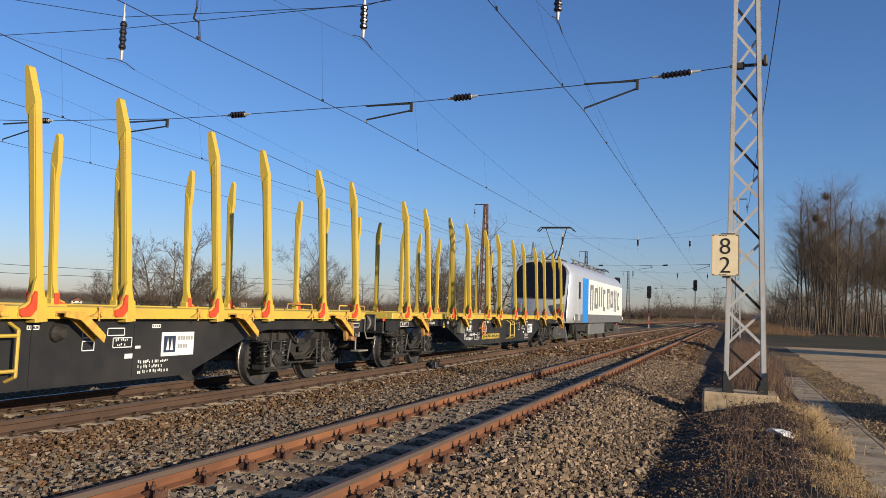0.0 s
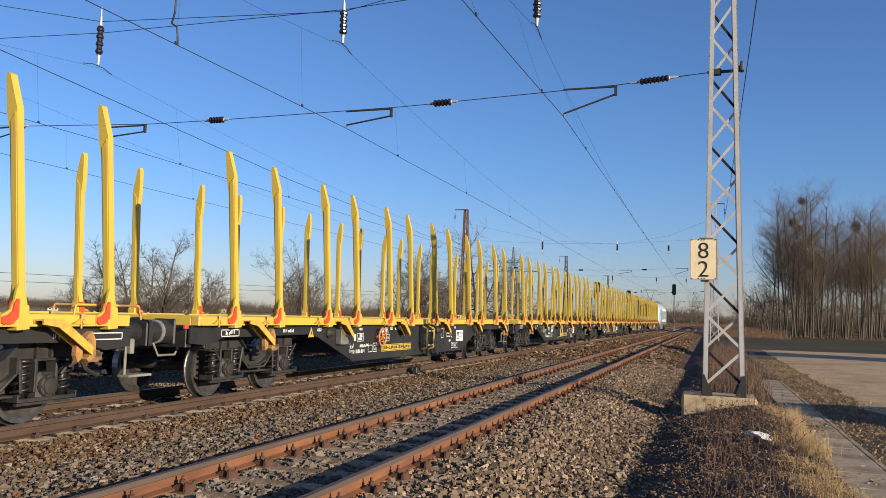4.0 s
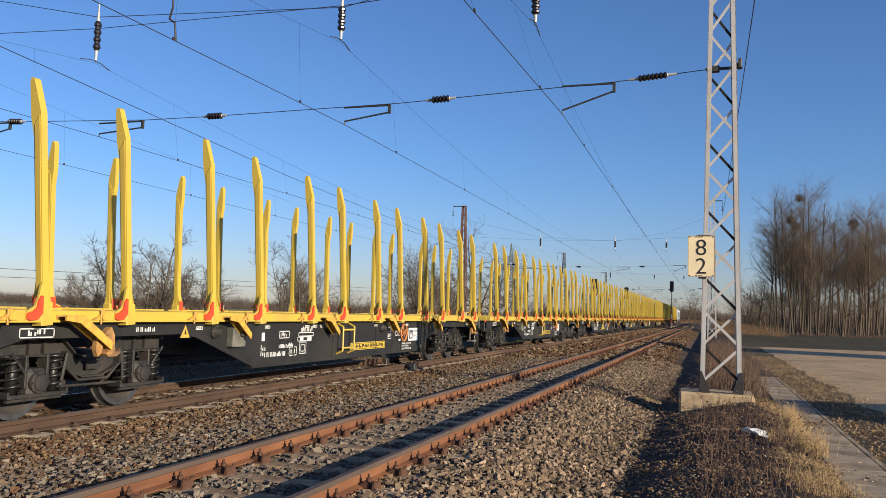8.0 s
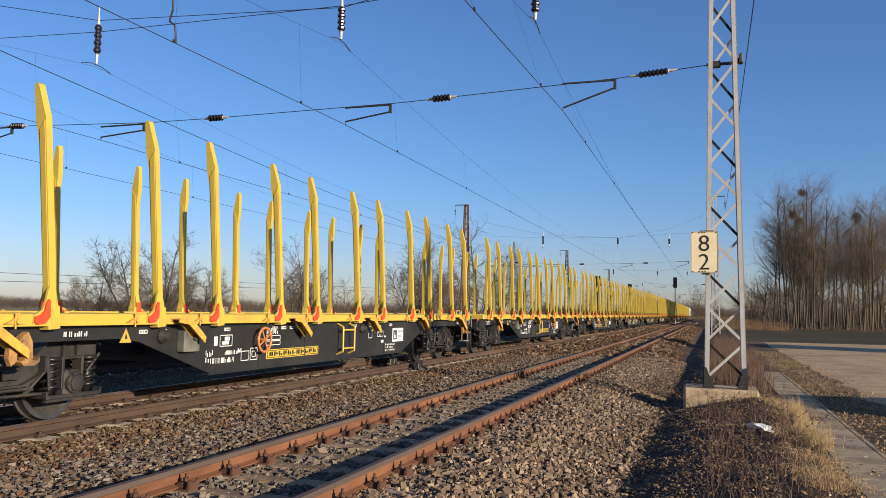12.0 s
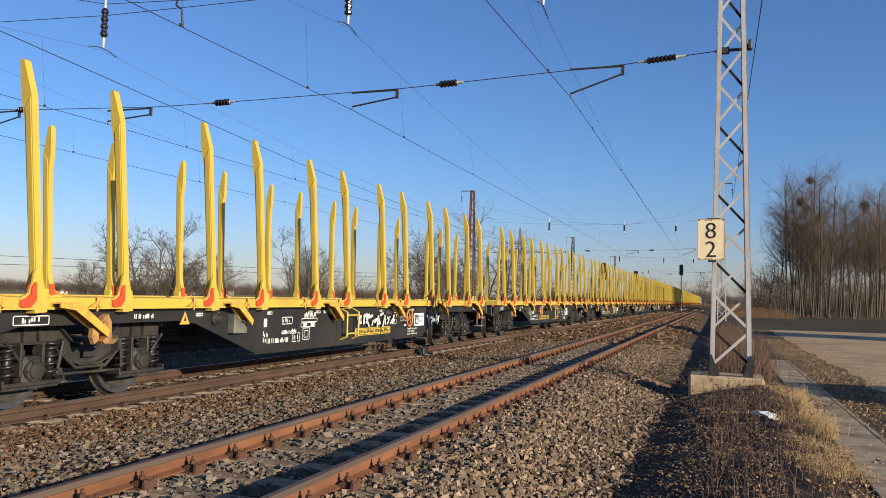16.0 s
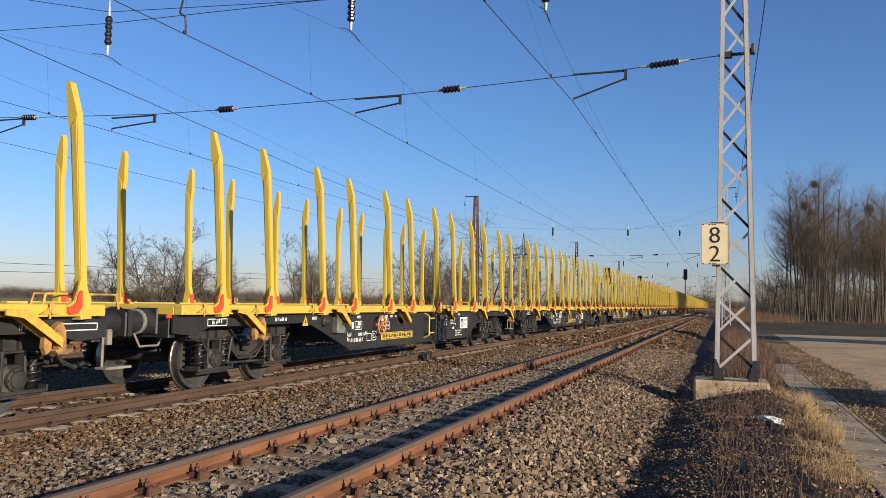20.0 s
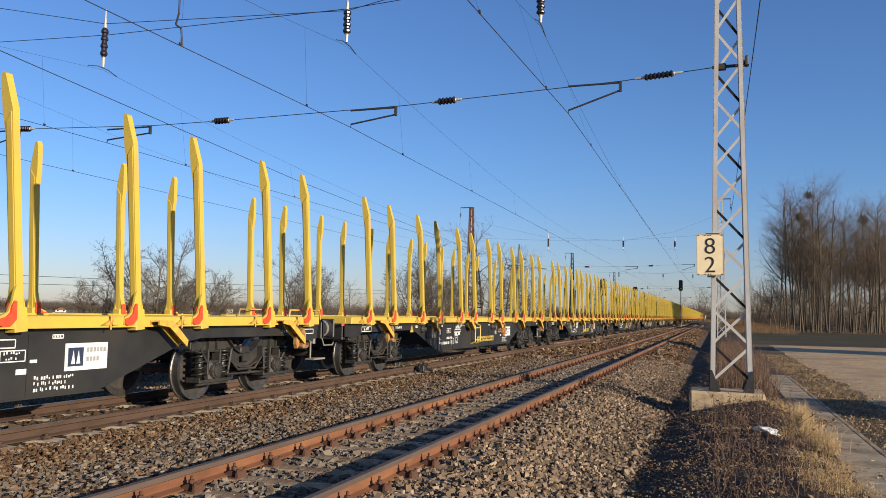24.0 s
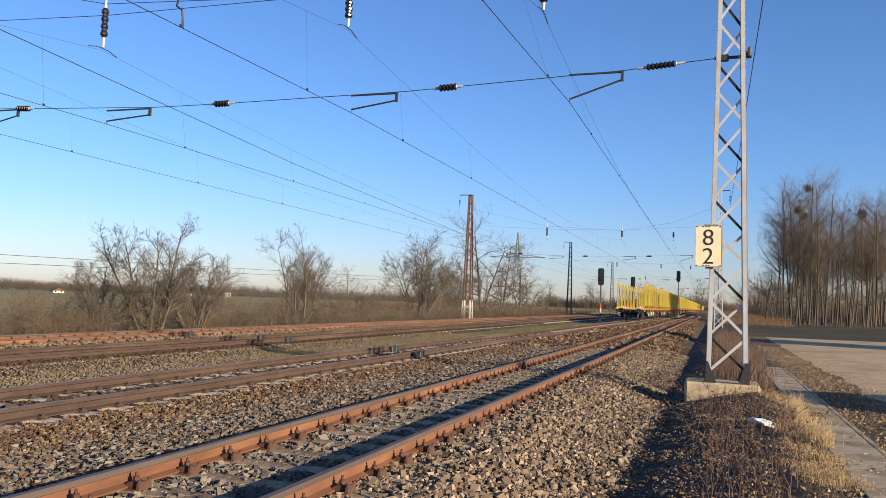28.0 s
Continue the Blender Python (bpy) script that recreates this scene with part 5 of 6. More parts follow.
LOCO = [loco()]
LOCO[0].matrix_basis = pose(WAGON_X, train_at(0) + LW + 9.49, 0)

# ---- masts, head spans and wires ----
SPANS = [17.2, 78.7, 140.0, 201.5]
M["mast_rust"] = mat("rusty_mast_steel", (0.15, 0.075, 0.05), (0.10, 0.055, 0.042), 5, 0.85, c3=(0.19, 0.12, 0.09), big=0.8, bump=0.2)
M["white_paint"] = mat("weathered_white_paint", (0.62, 0.58, 0.52), (0.5, 0.46, 0.40), 5, 0.7, c3=(0.36, 0.3, 0.25), big=1.5)
M["mast_grey"] = mat("pale_grey_mast_paint", (0.47, 0.45, 0.43), (0.42, 0.40, 0.38), 4, 0.6, c3=(0.36, 0.31, 0.27), big=0.9, bump=0.08)
# shade on the mast's back-face braces, put into the colour
M["shaded_brace"] = mat("brace_paint_in_shade", (0.018, 0.017, 0.018), (0.026, 0.024, 0.023), 8, 0.9)
M["mast_dark"] = mat("dark_grey_mast_steel", (0.10, 0.085, 0.075), (0.075, 0.064, 0.058), 5, 0.85, c3=(0.12, 0.09, 0.075), big=0.8)
M["wire"] = mat("tarnished_copper_wire", (0.025, 0.022, 0.022), (0.035, 0.03, 0.028), 5, 0.6, metal=0.3)
M["dark_rail_signal"] = mat("matt_black_signal", (0.01, 0.01, 0.011), (0.014, 0.014, 0.015), 8, 0.7)


def angle_leg(b, p, q, sx, sy, w, mi=0):
    """An angle-section leg from p to q, its flanges towards sx and sy."""
    t = 0.014
    for dx, dy in ((w * sx, t * sy), (t * sx, w * sy)):
        v = []
        for c in (p, q):
            v += [(c[0], c[1], c[2]), (c[0] + dx, c[1], c[2]), (c[0] + dx, c[1] + dy, c[2]), (c[0], c[1] + dy, c[2])]
        b.add(v, [(0, 1, 2, 3), (7, 6, 5, 4), (0, 4, 5, 1), (1, 5, 6, 2), (2, 6, 7, 3), (3, 7, 4, 0)], mi)


def flat_bar(b, p, q, nrm, w, t=0.012, mi=0):
    p, q, nrm = Vector(p), Vector(q), Vector(nrm)
    s = (q - p).normalized().cross(nrm).normalized() * (w / 2)
    o = nrm * t
    v = [p - s, p + s, q + s, q - s, p - s + o, p + s + o, q + s + o, q - s + o]
    b.add(v, [(0, 1, 2, 3), (7, 6, 5, 4), (0, 4, 5, 1), (1, 5, 6, 2), (2, 6, 7, 3), (3, 7, 4, 0)], mi)


def mast(name, label, cx, cy, z0, z1, w0, w1, material, pitch, leg=0.115, white=0.0, arm=0, pieces=True, start=0.25, dark=False):
    """Lattice mast: four angle legs, zigzag bracing on each face, a foundation."""
    th = thing(name, label, "catenary mast", "masts along the line", pose(cx, cy, 0))
    width = lambda z: w0 + (w1 - w0) * (z - z0) / (z1 - z0)
    mats = [material, M["white_paint"], M["shaded_brace"]]
    for sx in (-1, 1):
        for sy in (-1, 1):
            b = Build()
            cuts = [z0] + ([z0 + white] if white else []) + [z1]
            for a, c in zip(cuts, cuts[1:]):
                angle_leg(b, (sx * width(a) / 2, sy * width(a) / 2, a), (sx * width(c) / 2, sy * width(c) / 2, c), -sx, -sy, leg, 1 if white and c < z1 else 0)
            part("leg", b.mesh("leg", mats), th)
    rest = Build()
    for face in range(4):
        n = [(0, -1, 0), (1, 0, 0), (0, 1, 0), (-1, 0, 0)][face]
        z, k = z0 + start, (0, 1, 1, 0)[face]
        while z + pitch < z1 - 0.1:
            h0, h1 = width(z) / 2 - 0.02, width(z + pitch) / 2 - 0.02
            s = 1 if k % 2 else -1
            loc = lambda a, h, zz: ((a * h, n[1] * h, zz) if n[0] == 0 else (n[0] * h, a * h, zz))
            b = Build() if pieces else rest
            # one slant of the back face gets the painted shade
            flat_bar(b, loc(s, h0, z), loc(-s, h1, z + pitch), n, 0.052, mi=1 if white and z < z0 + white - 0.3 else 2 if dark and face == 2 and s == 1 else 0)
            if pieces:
                part("brace", b.mesh("brace", mats), th, "back-face mast brace, its shade painted dark" if dark and face == 2 and s == 1 else "")
            z += pitch
            k += 1
    if not pieces:
        part("bracing", rest.mesh("bracing", mats), th)["kind"] = "stuff"
    b = Build().box(-w1 / 2 - 0.05, -w1 / 2 - 0.05, z1 - 0.02, w1 / 2 + 0.05, w1 / 2 + 0.05, z1 + 0.04)
    part("cap", b.mesh("cap", material), th)
    if arm:
        b = Build().box(min(0, arm), -0.05, z1 - 0.02, max(0, arm), 0.05, z1 + 0.06)
        b.tube((arm, 0, z1), (arm, 0, z1 - 0.45), 0.015)
        for q in range(4):
            b.lathe([(z1 - 0.5 - q * 0.13, 0.05), (z1 - 0.53 - q * 0.13, 0.09), (z1 - 0.58 - q * 0.13, 0.05)], (arm, 0, 0), "z", 8)
        b.tube((arm, 0, z1 - 1.0), (arm, 0, z1 - 1.4), 0.012)
        part("feeder_arm", b.mesh("feeder_arm", M["dark_metal"]), th, "short arm with an insulator")
    return th


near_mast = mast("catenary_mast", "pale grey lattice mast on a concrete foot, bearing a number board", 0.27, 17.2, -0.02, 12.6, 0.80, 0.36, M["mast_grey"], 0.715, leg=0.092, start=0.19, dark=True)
part("foundation", Build().box(-0.80, -0.45, -0.9, 0.62, 0.62, -0.02, c=0.05).mesh("foundation", M["concrete"]), near_mast, "weathered concrete foundation block")
for sx in (-1, 1):
    for sy in (-1, 1):
        b = Build()
        b.prism([(sx * 0.41, -0.02), (sx * 0.20, -0.02), (sx * 0.36, 0.4), (sx * 0.40, 0.4)], sy * 0.40, sy * 0.42, "y")
        b.prism([(sy * 0.41, -0.02), (sy * 0.20, -0.02), (sy * 0.36, 0.4), (sy * 0.40, 0.4)], sx * 0.40, sx * 0.42, "x")
        part("foot_plate", b.mesh("foot_plate", M["dark_metal"]), near_mast, "dark gusset plate at the foot")
b = Build().box(-0.42, -0.03, 6.54, 0.3, 0.03, 6.59).box(0.22, -0.1, 6.55, 0.29, 0.1, 6.74, c=0.02).box(0.12, -0.06, 6.58, 0.22, 0.06, 6.66, c=0.02).box(-0.32, -0.07, 6.5, -0.14, 0.07, 6.62, c=0.02)
part("span_clamp", b.mesh("span_clamp", M["dark_metal"]), near_mast, "clamp of the cross wire", pose(0.1, -0.1, 0.05))


def number_board():
    """Cream board with the two black figures, screwed to the mast."""
    th = thing("number_board", "cream hectometre board with black figures 8 and 2 on the mast", "sign", m=pose(-0.36, 16.68, 2.28) @ Matrix.Diagonal((0.97, 1, 0.97, 1)))
    part("board", Build().box(0, 0, 0, 0.52, 0.014, 0.83, c=0.0).mesh("board", M["sign"]), th)
    b = Build()
    for x in (0.0, 0.52):
        b.box(x - 0.008, -0.004, -0.004, x + 0.008, 0.018, 0.834)
    for z in (0.0, 0.83):
        b.box(0, -0.004, z - 0.008, 0.52, 0.018, z + 0.008)
    part("rim", b.mesh("rim", M["concrete"]), th)
    for txt, z in (("8", 0.435), ("2", 0.05)):
        cu = bpy.data.curves.new("figure", "FONT")
        cu.body, cu.size, cu.extrude, cu.align_x = txt, 0.475, 0.002, "CENTER"
        cu.offset = -0.004
        tmp = bpy.data.objects.new("figure", cu)
        me = bpy.data.meshes.new_from_object(tmp)
        bpy.data.objects.remove(tmp)
        me.materials.append(M["sign_black"])
        part("figure", me, th, "black figure " + txt, pose(0.255, -0.004, z, 90, 0, 0))
    b = Build()
    for x in (0.03, 0.16, 0.22, 0.27, 0.49):
        for z in (0.015, 0.815):
            b.tube((x, -0.008, z), (x, 0.0, z), 0.012)
    part("bolts", b.mesh("bolts", M["dark_metal"]), th)
    b = Build().box(0.17, 0.014, 0.83, 0.44, 0.2, 0.86).box(0.2, 0.014, -0.04, 0.36, 0.2, -0.01)
    part("bracket", b.mesh("bracket", M["dark_metal"]), th)


number_board()
for i, y in enumerate(SPANS[1:]):
    mast("catenary_mast", "grey lattice mast farther along the line", 0.45, y, -0.3, 12.6, 0.85, 0.4, M["mast_grey"], 0.9, 0.11, pieces=False, arm=0.9)
    mast("catenary_mast", "rust-brown lattice mast with a white-painted foot" if i == 0 else "dark lattice mast beyond the far tracks", -24.0, y, -0.5, 12.4, 0.98, 0.42, M["mast_rust" if i == 0 else "mast_dark"], 0.8, 0.13, white=2.0 if i == 0 else 0.0, arm=-1.2, pieces=(i == 0))
mast("catenary_mast", "lattice mast across the tracks", -24.0, 17.2, -0.5, 12.6, 0.95, 0.4, M["mast_rust"], 0.9, 0.12, pieces=False)
mast("catenary_mast", "lattice mast behind the viewer", 0.45, -44.0, -0.3, 12.6, 0.9, 0.4, M["mast_grey"], 0.9, 0.12, pieces=False)


def ribbed(b, p, q, r, n=6, mi=0):
    """Ribbed insulator from p to q with pale fittings at its ends."""
    p, q = Vector(p), Vector(q)
    length = (q - p).length
    e = length * 0.2
    step = (length - 2 * e) / n
    prof, mats = [(0, r * 0.3), (e * 0.9, r * 0.42), (e, r * 0.55)], [1, 1]
    for k in range(n):
        s = e + k * step
        prof += [(s + step * 0.1, r * 0.72), (s + step * 0.4, r), (s + step * 0.66, r * 0.97), (s + step * 0.78, r * 0.72)]
        mats += [mi] * 4
    prof += [(length - e, r * 0.55), (length - e * 0.9, r * 0.42), (length, r * 0.3)]
    mats += [mi, 1, 1]
    b.spindle(p, q, prof, mats)


WIRES = [(-3.70, -3.05, 1.12), (-8.52, -8.33, 1.16), (-15.90, -15.62, 1.4), (-20.2, -20.05, 1.3)]
CROSS = [(0.2, 6.66), (-1.12, 6.56), (-1.9, 6.50), (-5.89, 6.34), (-6.94, 6.30), (-12.0, 6.24), (-14.1, 6.24), (-18.56, 6.40), (-24.0, 6.75)]


def cross_z(x):
    return float(np.interp(-x, [-a for a, z in CROSS], [z for a, z in CROSS]))


def head_span(y, fine):
    """Cross wires between two masts, with insulators, hangers and steady arms over each track."""
    th = thing("head_span", "cross wires with dark insulators and steady arms over the tracks", "overhead line", "head spans over the tracks", pose(0, y, 0))
    n = 6 if fine else 4
    r = 0.009 if fine else 0.008
    part("cross_wire", Build().path([(x, 0, z) for x, z in CROSS], r, n).mesh("cross_wire", M["wire"]), th)
    up = [(0.3, 11.2), (-3.7, 9.6), (-8.5, 8.78), (-15.9, 9.2), (-24.0, 11.0)]
    part("head_wire", Build().path([(x, 0, z) for x, z in up], r, n).mesh("head_wire", M["wire"]), th)
    up2 = [(0.3, 9.3), (-8.5, 8.85), (-15.9, 8.9), (-24.0, 9.25)]
    part("upper_cross_wire", Build().path([(x, 0.06, z) for x, z in up2], r, n).mesh("upper_cross_wire", M["wire"]), th)
    for x in (-1.12, -5.89, -12.0, -18.56):
        b = Build()
        h = 0.36 if x < -1.5 else 0.5
        ribbed(b, (x - h, 0, cross_z(x - h)), (x + h, 0, cross_z(x + h)), 0.085 if x < -1.5 else 0.075, 5 if x < -1.5 else 7)
        part("insulator", b.mesh("insulator", [M["ceramic"], M["grey_metal"]]), th, "dark ribbed insulator with pale end caps")
    for mx, wx, reach in WIRES:
        if mx > -19:
            b = Build()
            top = 9.25 if mx < -10 else 8.9 if mx < -5 else 8.75
            b.tube((mx, 0, top + 0.35), (mx, 0, top + 0.1), 0.018, None, 6, 1)
            ribbed(b, (mx, 0, top + 0.1), (mx, 0, 7.98), 0.10, 4)
            part("hanger", b.mesh("hanger", [M["ceramic"], M["grey_metal"]]), th, "hanging insulator")
            b = Build().path([(mx, -0.55, 7.86), (mx, -0.2, 7.95), (mx, 0.2, 7.95), (mx, 0.55, 7.86)], 0.012)
            part("saddle", b.mesh("saddle", M["dark_metal"]), th)
        ex = wx + reach
        z = cross_z(ex) - 0.03
        b = Build().tube((wx - 0.02, 0, z), (ex, 0, z), 0.022).box(ex - 0.03, -0.03, z - 0.2, ex + 0.03, 0.03, z + 0.03)
        b.tube((ex, 0, z - 0.17), (wx, 0, 5.93), 0.02).tube((wx, 0, 5.94), (wx, 0, 5.84), 0.014)
        part("steady_arm", b.mesh("steady_arm", M["dark_metal"]), th, "tubular steady arm")
    return th


for k, y in enumerate(SPANS):
    head_span(y, k == 0)


def contact_line(i):
    """Contact wire, carrying wire and droppers of one track."""
    mx, wx, _ = WIRES[i]
    th = thing("overhead_line", "thin contact wire and carrying wire above the track", "overhead line", "wires above the tracks")
    ys = [-20.0] + SPANS + [262.0]
    con = [(wx + (-1.4, 0.0, -0.25, 0.25, -0.25, 0.0)[k], y, 5.85) for k, y in enumerate(ys)]
    part("contact_wire", Build().path(con, 0.0075, 5).mesh("contact_wire", M["wire"]), th)
    car = []
    for a, c in zip(ys, ys[1:]):
        car += [(mx, a + (c - a) * s / 10, 7.9 - 1.35 * 4 * (s / 10) * (1 - s / 10)) for s in range(10)]
    car.append((mx, ys[-1], 7.9))
    part("carrying_wire", Build().path(car, 0.0035, 4).mesh("carrying_wire", M["wire"]), th)
    for a, c in zip(ys[:-2], ys[1:]):
        for k in range(9):
            s = (k + 0.5) / 9
            y = a + (c - a) * s
            if y < 6:
                continue
            x = float(np.interp(y, ys, [p[0] for p in con]))
            d = Build().tube((x, y, 5.86), (mx, y, 7.9 - 1.35 * 4 * s * (1 - s)), 0.002, None, 4)
            d.box(x - 0.012, y - 0.03, 5.85, x + 0.012, y + 0.03, 5.90)
            part("dropper", d.mesh("dropper", M["wire"]), th)


for i in range(4):
    contact_line(i)
th = thing("crossover_wire", "single contact wire that crosses between two tracks", "overhead line")
part("contact_wire", Build().path([(-7.4, -24.0, 5.95), (-11.83, 10.35, 5.85), (-13.52, 23.66, 5.85), (-15.5, 45, 5.9), (-19.6, 78.7, 6.3)], 0.008, 5).mesh("contact_wire", M["wire"]), th)
part("jumper", Build().path([(-8.56, 11.05, 5.85), (-8.56, 11.0, 6.15), (-8.66, 10.98, 6.22), (-8.58, 10.95, 6.4), (-8.54, 10.9, 6.9)], 0.016, 6).mesh("jumper", M["wire"]), th, "bent jumper cable")
th = thing("feeder_wire", "feeder wire along the mast tops", "overhead line")
part("wire", Build().path([(1.12, -44, 9.6), (1.12, 17.2, 9.6), (1.12, 48, 9.3), (1.35, 78.7, 11.2)], 0.014, 5).mesh("wire", M["wire"]), th)


def signal(x, y, z0, top, label):
    """Light signal: a slim mast, the dark screen with hooded lamps, a ladder."""
    th = thing("railway_signal", label, "signal", "light signals", pose(x, y, z0))
    h = top - z0
    b = Build()
    for k in range(8):
        b.tube((0, 0, (h - 1.9) * k / 8 - 0.002), (0, 0, (h - 1.9) * (k + 1) / 8), 0.075, None, 8, k % 2 if k < 4 else 2)
    part("pole", b.mesh("pole", [M["white_paint"], M["red"], M["mast_dark"]]), th, "pole with white and red bands")["kind"] = "stuff"
    b = Build().prism([(-0.24, h - 1.95), (0.24, h - 1.95), (0.34, h - 1.75), (0.34, h - 0.15), (0.24, h), (-0.24, h), (-0.34, h - 0.15), (-0.34, h - 1.75)], -0.12, 0.02, "y")
    part("screen", b.mesh("screen", M["dark_rail_signal"]), th, "black signal screen")
    for z, dx in ((h - 0.4, 0.0), (h - 0.85, -0.12), (h - 1.3, 0.12)):
        part("hood", Build().lathe([(-0.34, 0.11), (-0.12, 0.11)], (dx, 0, z), "y", 10).mesh("hood", M["dark_rail_signal"]), th)
    part("foot", Build().box(-0.3, -0.3, -0.4, 0.3, 0.3, 0.08, c=0.03).mesh("foot", M["concrete"]), th)


signal(-12.2, 92.0, -0.45, 5.7, "dark light signal on a banded pole")
signal(-6.05, 150.0, -0.25, 8.2, "tall dark light signal between the tracks")
signal(-12.2, 130.0, -0.45, 6.2, "dark light signal on a banded pole")

# ---- bare winter trees and shrubs ----


def tube_arrays(segs, sides):
    """Many tapered sticks as arrays: rows of p, q, r0, r1."""
    a = np.array([s[0] for s in segs], float)
    c = np.array([s[1] for s in segs], float)
    r0 = np.array([s[2] for s in segs])[:, None]
    r1 = np.array([s[3] for s in segs])[:, None]
    d = c - a
    d /= np.linalg.norm(d, axis=1, keepdims=True) + 1e-9
    ref = np.where(np.abs(d[:, 2:3]) < 0.9, np.array([[0, 0, 1.0]]), np.array([[1.0, 0, 0]]))
    u = np.cross(d, ref)
    u /= np.linalg.norm(u, axis=1, keepdims=True) + 1e-9
    w = np.cross(d, u)
    rings = []
    for base, r in ((a, r0), (c, r1)):
        for k in range(sides):
            t = 6.28318 * k / sides
            rings.append(base + r * (u * math.cos(t) + w * math.sin(t)))
    v = np.stack(rings, 1)
    tri = []
    for k in range(sides):
        m = (k + 1) % sides
        tri += [(k, m, m + sides), (k, m + sides, k + sides)]
    t = (np.arange(len(segs)) * 2 * sides)[:, None, None] + np.array(tri)[None]
    return v.reshape(-1, 3), t.reshape(-1, 3)


def grow(r, start, way, length, rad, level, out, cfg):
    """A limb in bent steps, with side limbs; out[0] thick wood, out[1] twigs."""
    steps_n = 5 if level == 0 else 4 if level == 1 else 2
    p, d = np.array(start, float), np.array(way, float)
    for k in range(steps_n):
        d = d + r.normal(0, cfg["bend"] * (1 + 0.5 * level), 3) + np.array([0, 0, cfg["lift"] * (0.4 if level == 0 else 1.0)])
        d /= np.linalg.norm(d)
        q = p + d * length / steps_n
        ra, rb = rad * (1 - 0.75 * k / steps_n), rad * (1 - 0.75 * (k + 1) / steps_n)
        out[0 if level <= 1 else 1].append((p, q, ra, rb))
        if level < cfg["levels"]:
            bare = cfg["bare"] if level == 0 else 0.15
            n = cfg["kids"][level]
            for _ in range(n):
                f = (k + r.uniform(0, 1)) / steps_n
                if f < bare:
                    continue
                side = r.normal(0, 1, 3)
                side -= d * side.dot(d)
                side /= np.linalg.norm(side) + 1e-9
                w = d * cfg["up"] + side * cfg["out"]
                w /= np.linalg.norm(w)
                at = p + (q - p) * r.uniform(0, 1)
                grow(r, at, w, length * cfg["ratio"][level] * r.uniform(0.7, 1.15) * (1.15 - 0.5 * f), max(ra * 0.5, 0.006), level + 1, out, cfg)
        p = q


def tree_meshes(seed, stems, height, rad, cfg, fan=0.25):
    r = np.random.default_rng(seed)
    out = [[], []]
    for s in range(stems):
        a = 6.283 * (s + r.uniform(-0.3, 0.3)) / max(stems - 1, 1)
        lean = 0.05 if stems == 1 else 0.08 if s == 0 else r.uniform(0.4, 1.0) * fan
        base = (0.25 * math.cos(a) * (stems > 1), 0.25 * math.sin(a) * (stems > 1), -0.3)
        grow(r, base, (lean * math.cos(a), lean * math.sin(a), 1.0), height * (1 if s == 0 else r.uniform(0.65, 0.98)), rad * (1 if s == 0 else r.uniform(0.6, 0.9)), 0, out, cfg)
    return out


WOOD = dict(levels=3, kids=(6, 4, 4), ratio=(0.30, 0.52, 0.5), bend=0.035, lift=0.05, up=0.65, out=0.8, bare=0.34)
SHRUB = dict(levels=3, kids=(3, 4, 3), ratio=(0.46, 0.48, 0.45), bend=0.06, lift=0.05, up=0.85, out=0.8, bare=0.28)
LOW = dict(levels=2, kids=(3, 4), ratio=(0.6, 0.5), bend=0.16, lift=0.02, up=0.6, out=0.9, bare=0.08)
SPREAD = dict(levels=3, kids=(3, 3, 4), ratio=(0.55, 0.5, 0.5), bend=0.12, lift=0.03, up=0.6, out=0.9, bare=0.25)


def tree(name, label, seed, stems, height, rad, cfg, bark, fan=0.25, thin=1.0, twig="twig"):
    th = thing(name, label, "tree" if "shrub" not in name else "shrub", "bare winter trees" if "shrub" not in name else "bare shrubs")
    big, small = tree_meshes(seed, stems, height, rad, cfg, fan)
    v, t = tube_arrays(big, 5)
    part("trunk", fast_mesh("trunk", v, t, bark), th)
    small = [(p, q, a * thin, b * thin) for p, q, a, b in small]
    v, t = tube_arrays(small, 3)
    part("crown", fast_mesh("crown", v, t, M[twig]), th, "crown of fine bare twigs")["kind"] = "stuff"
    return th


def plant(proto, spots, used):
    """The first spot takes the tree itself, the others copies; a spot: x, y, z, size, turn."""
    for k, (x, y, z, s, a) in enumerate(spots):
        m = pose(x, y, z, 0, 0, a)
        if k == 0 and not used:
            proto.scale = (s, s, s)
            proto.location, proto.rotation_euler = (x, y, z), (0, 0, radians(a))
        else:
            o = copy_thing(proto, m)
            o.scale = (s, s, s)


sr = random.Random(9)
SMALL = [(-23.6 - 9 * sr.random() ** 1.5, 13 + 150 * sr.random() ** 1.3, -0.7, sr.uniform(0.2, 0.34), sr.uniform(0, 360)) for _ in range(10)]
THICK = [(-23.5 - 8 * sr.random() ** 1.4, 14 + 120 * sr.random() ** 1.5, -0.72, sr.uniform(0.6, 1.35), sr.uniform(0, 360)) for _ in range(130)]
shrub_a = tree("shrub", "bare multi-stemmed grey shrub beside the disused track", 11, 8, 4.1, 0.072, SHRUB, M["bark_pale"], 0.6, 0.9, "twig_grey")
plant(shrub_a, [(-24.0, 30.0, -0.6, 1.2, 0), (-24.4, 33.6, -0.6, 0.95, 120), (-25.4, 28.4, -0.6, 0.8, 300)] + SMALL, False)
shrub_b = tree("shrub", "slender bare shrub with few branches", 12, 5, 4.7, 0.07, SHRUB, M["bark_pale"], 0.4, 0.9, "twig_grey")
plant(shrub_b, [(-24.2, 43.6, -0.6, 1.15, 30), (-25.0, 46.4, -0.6, 0.95, 170), (-25.5, 52.0, -0.6, 0.55, 80), (-27.5, 21.5, -0.7, 0.4, 200)], False)
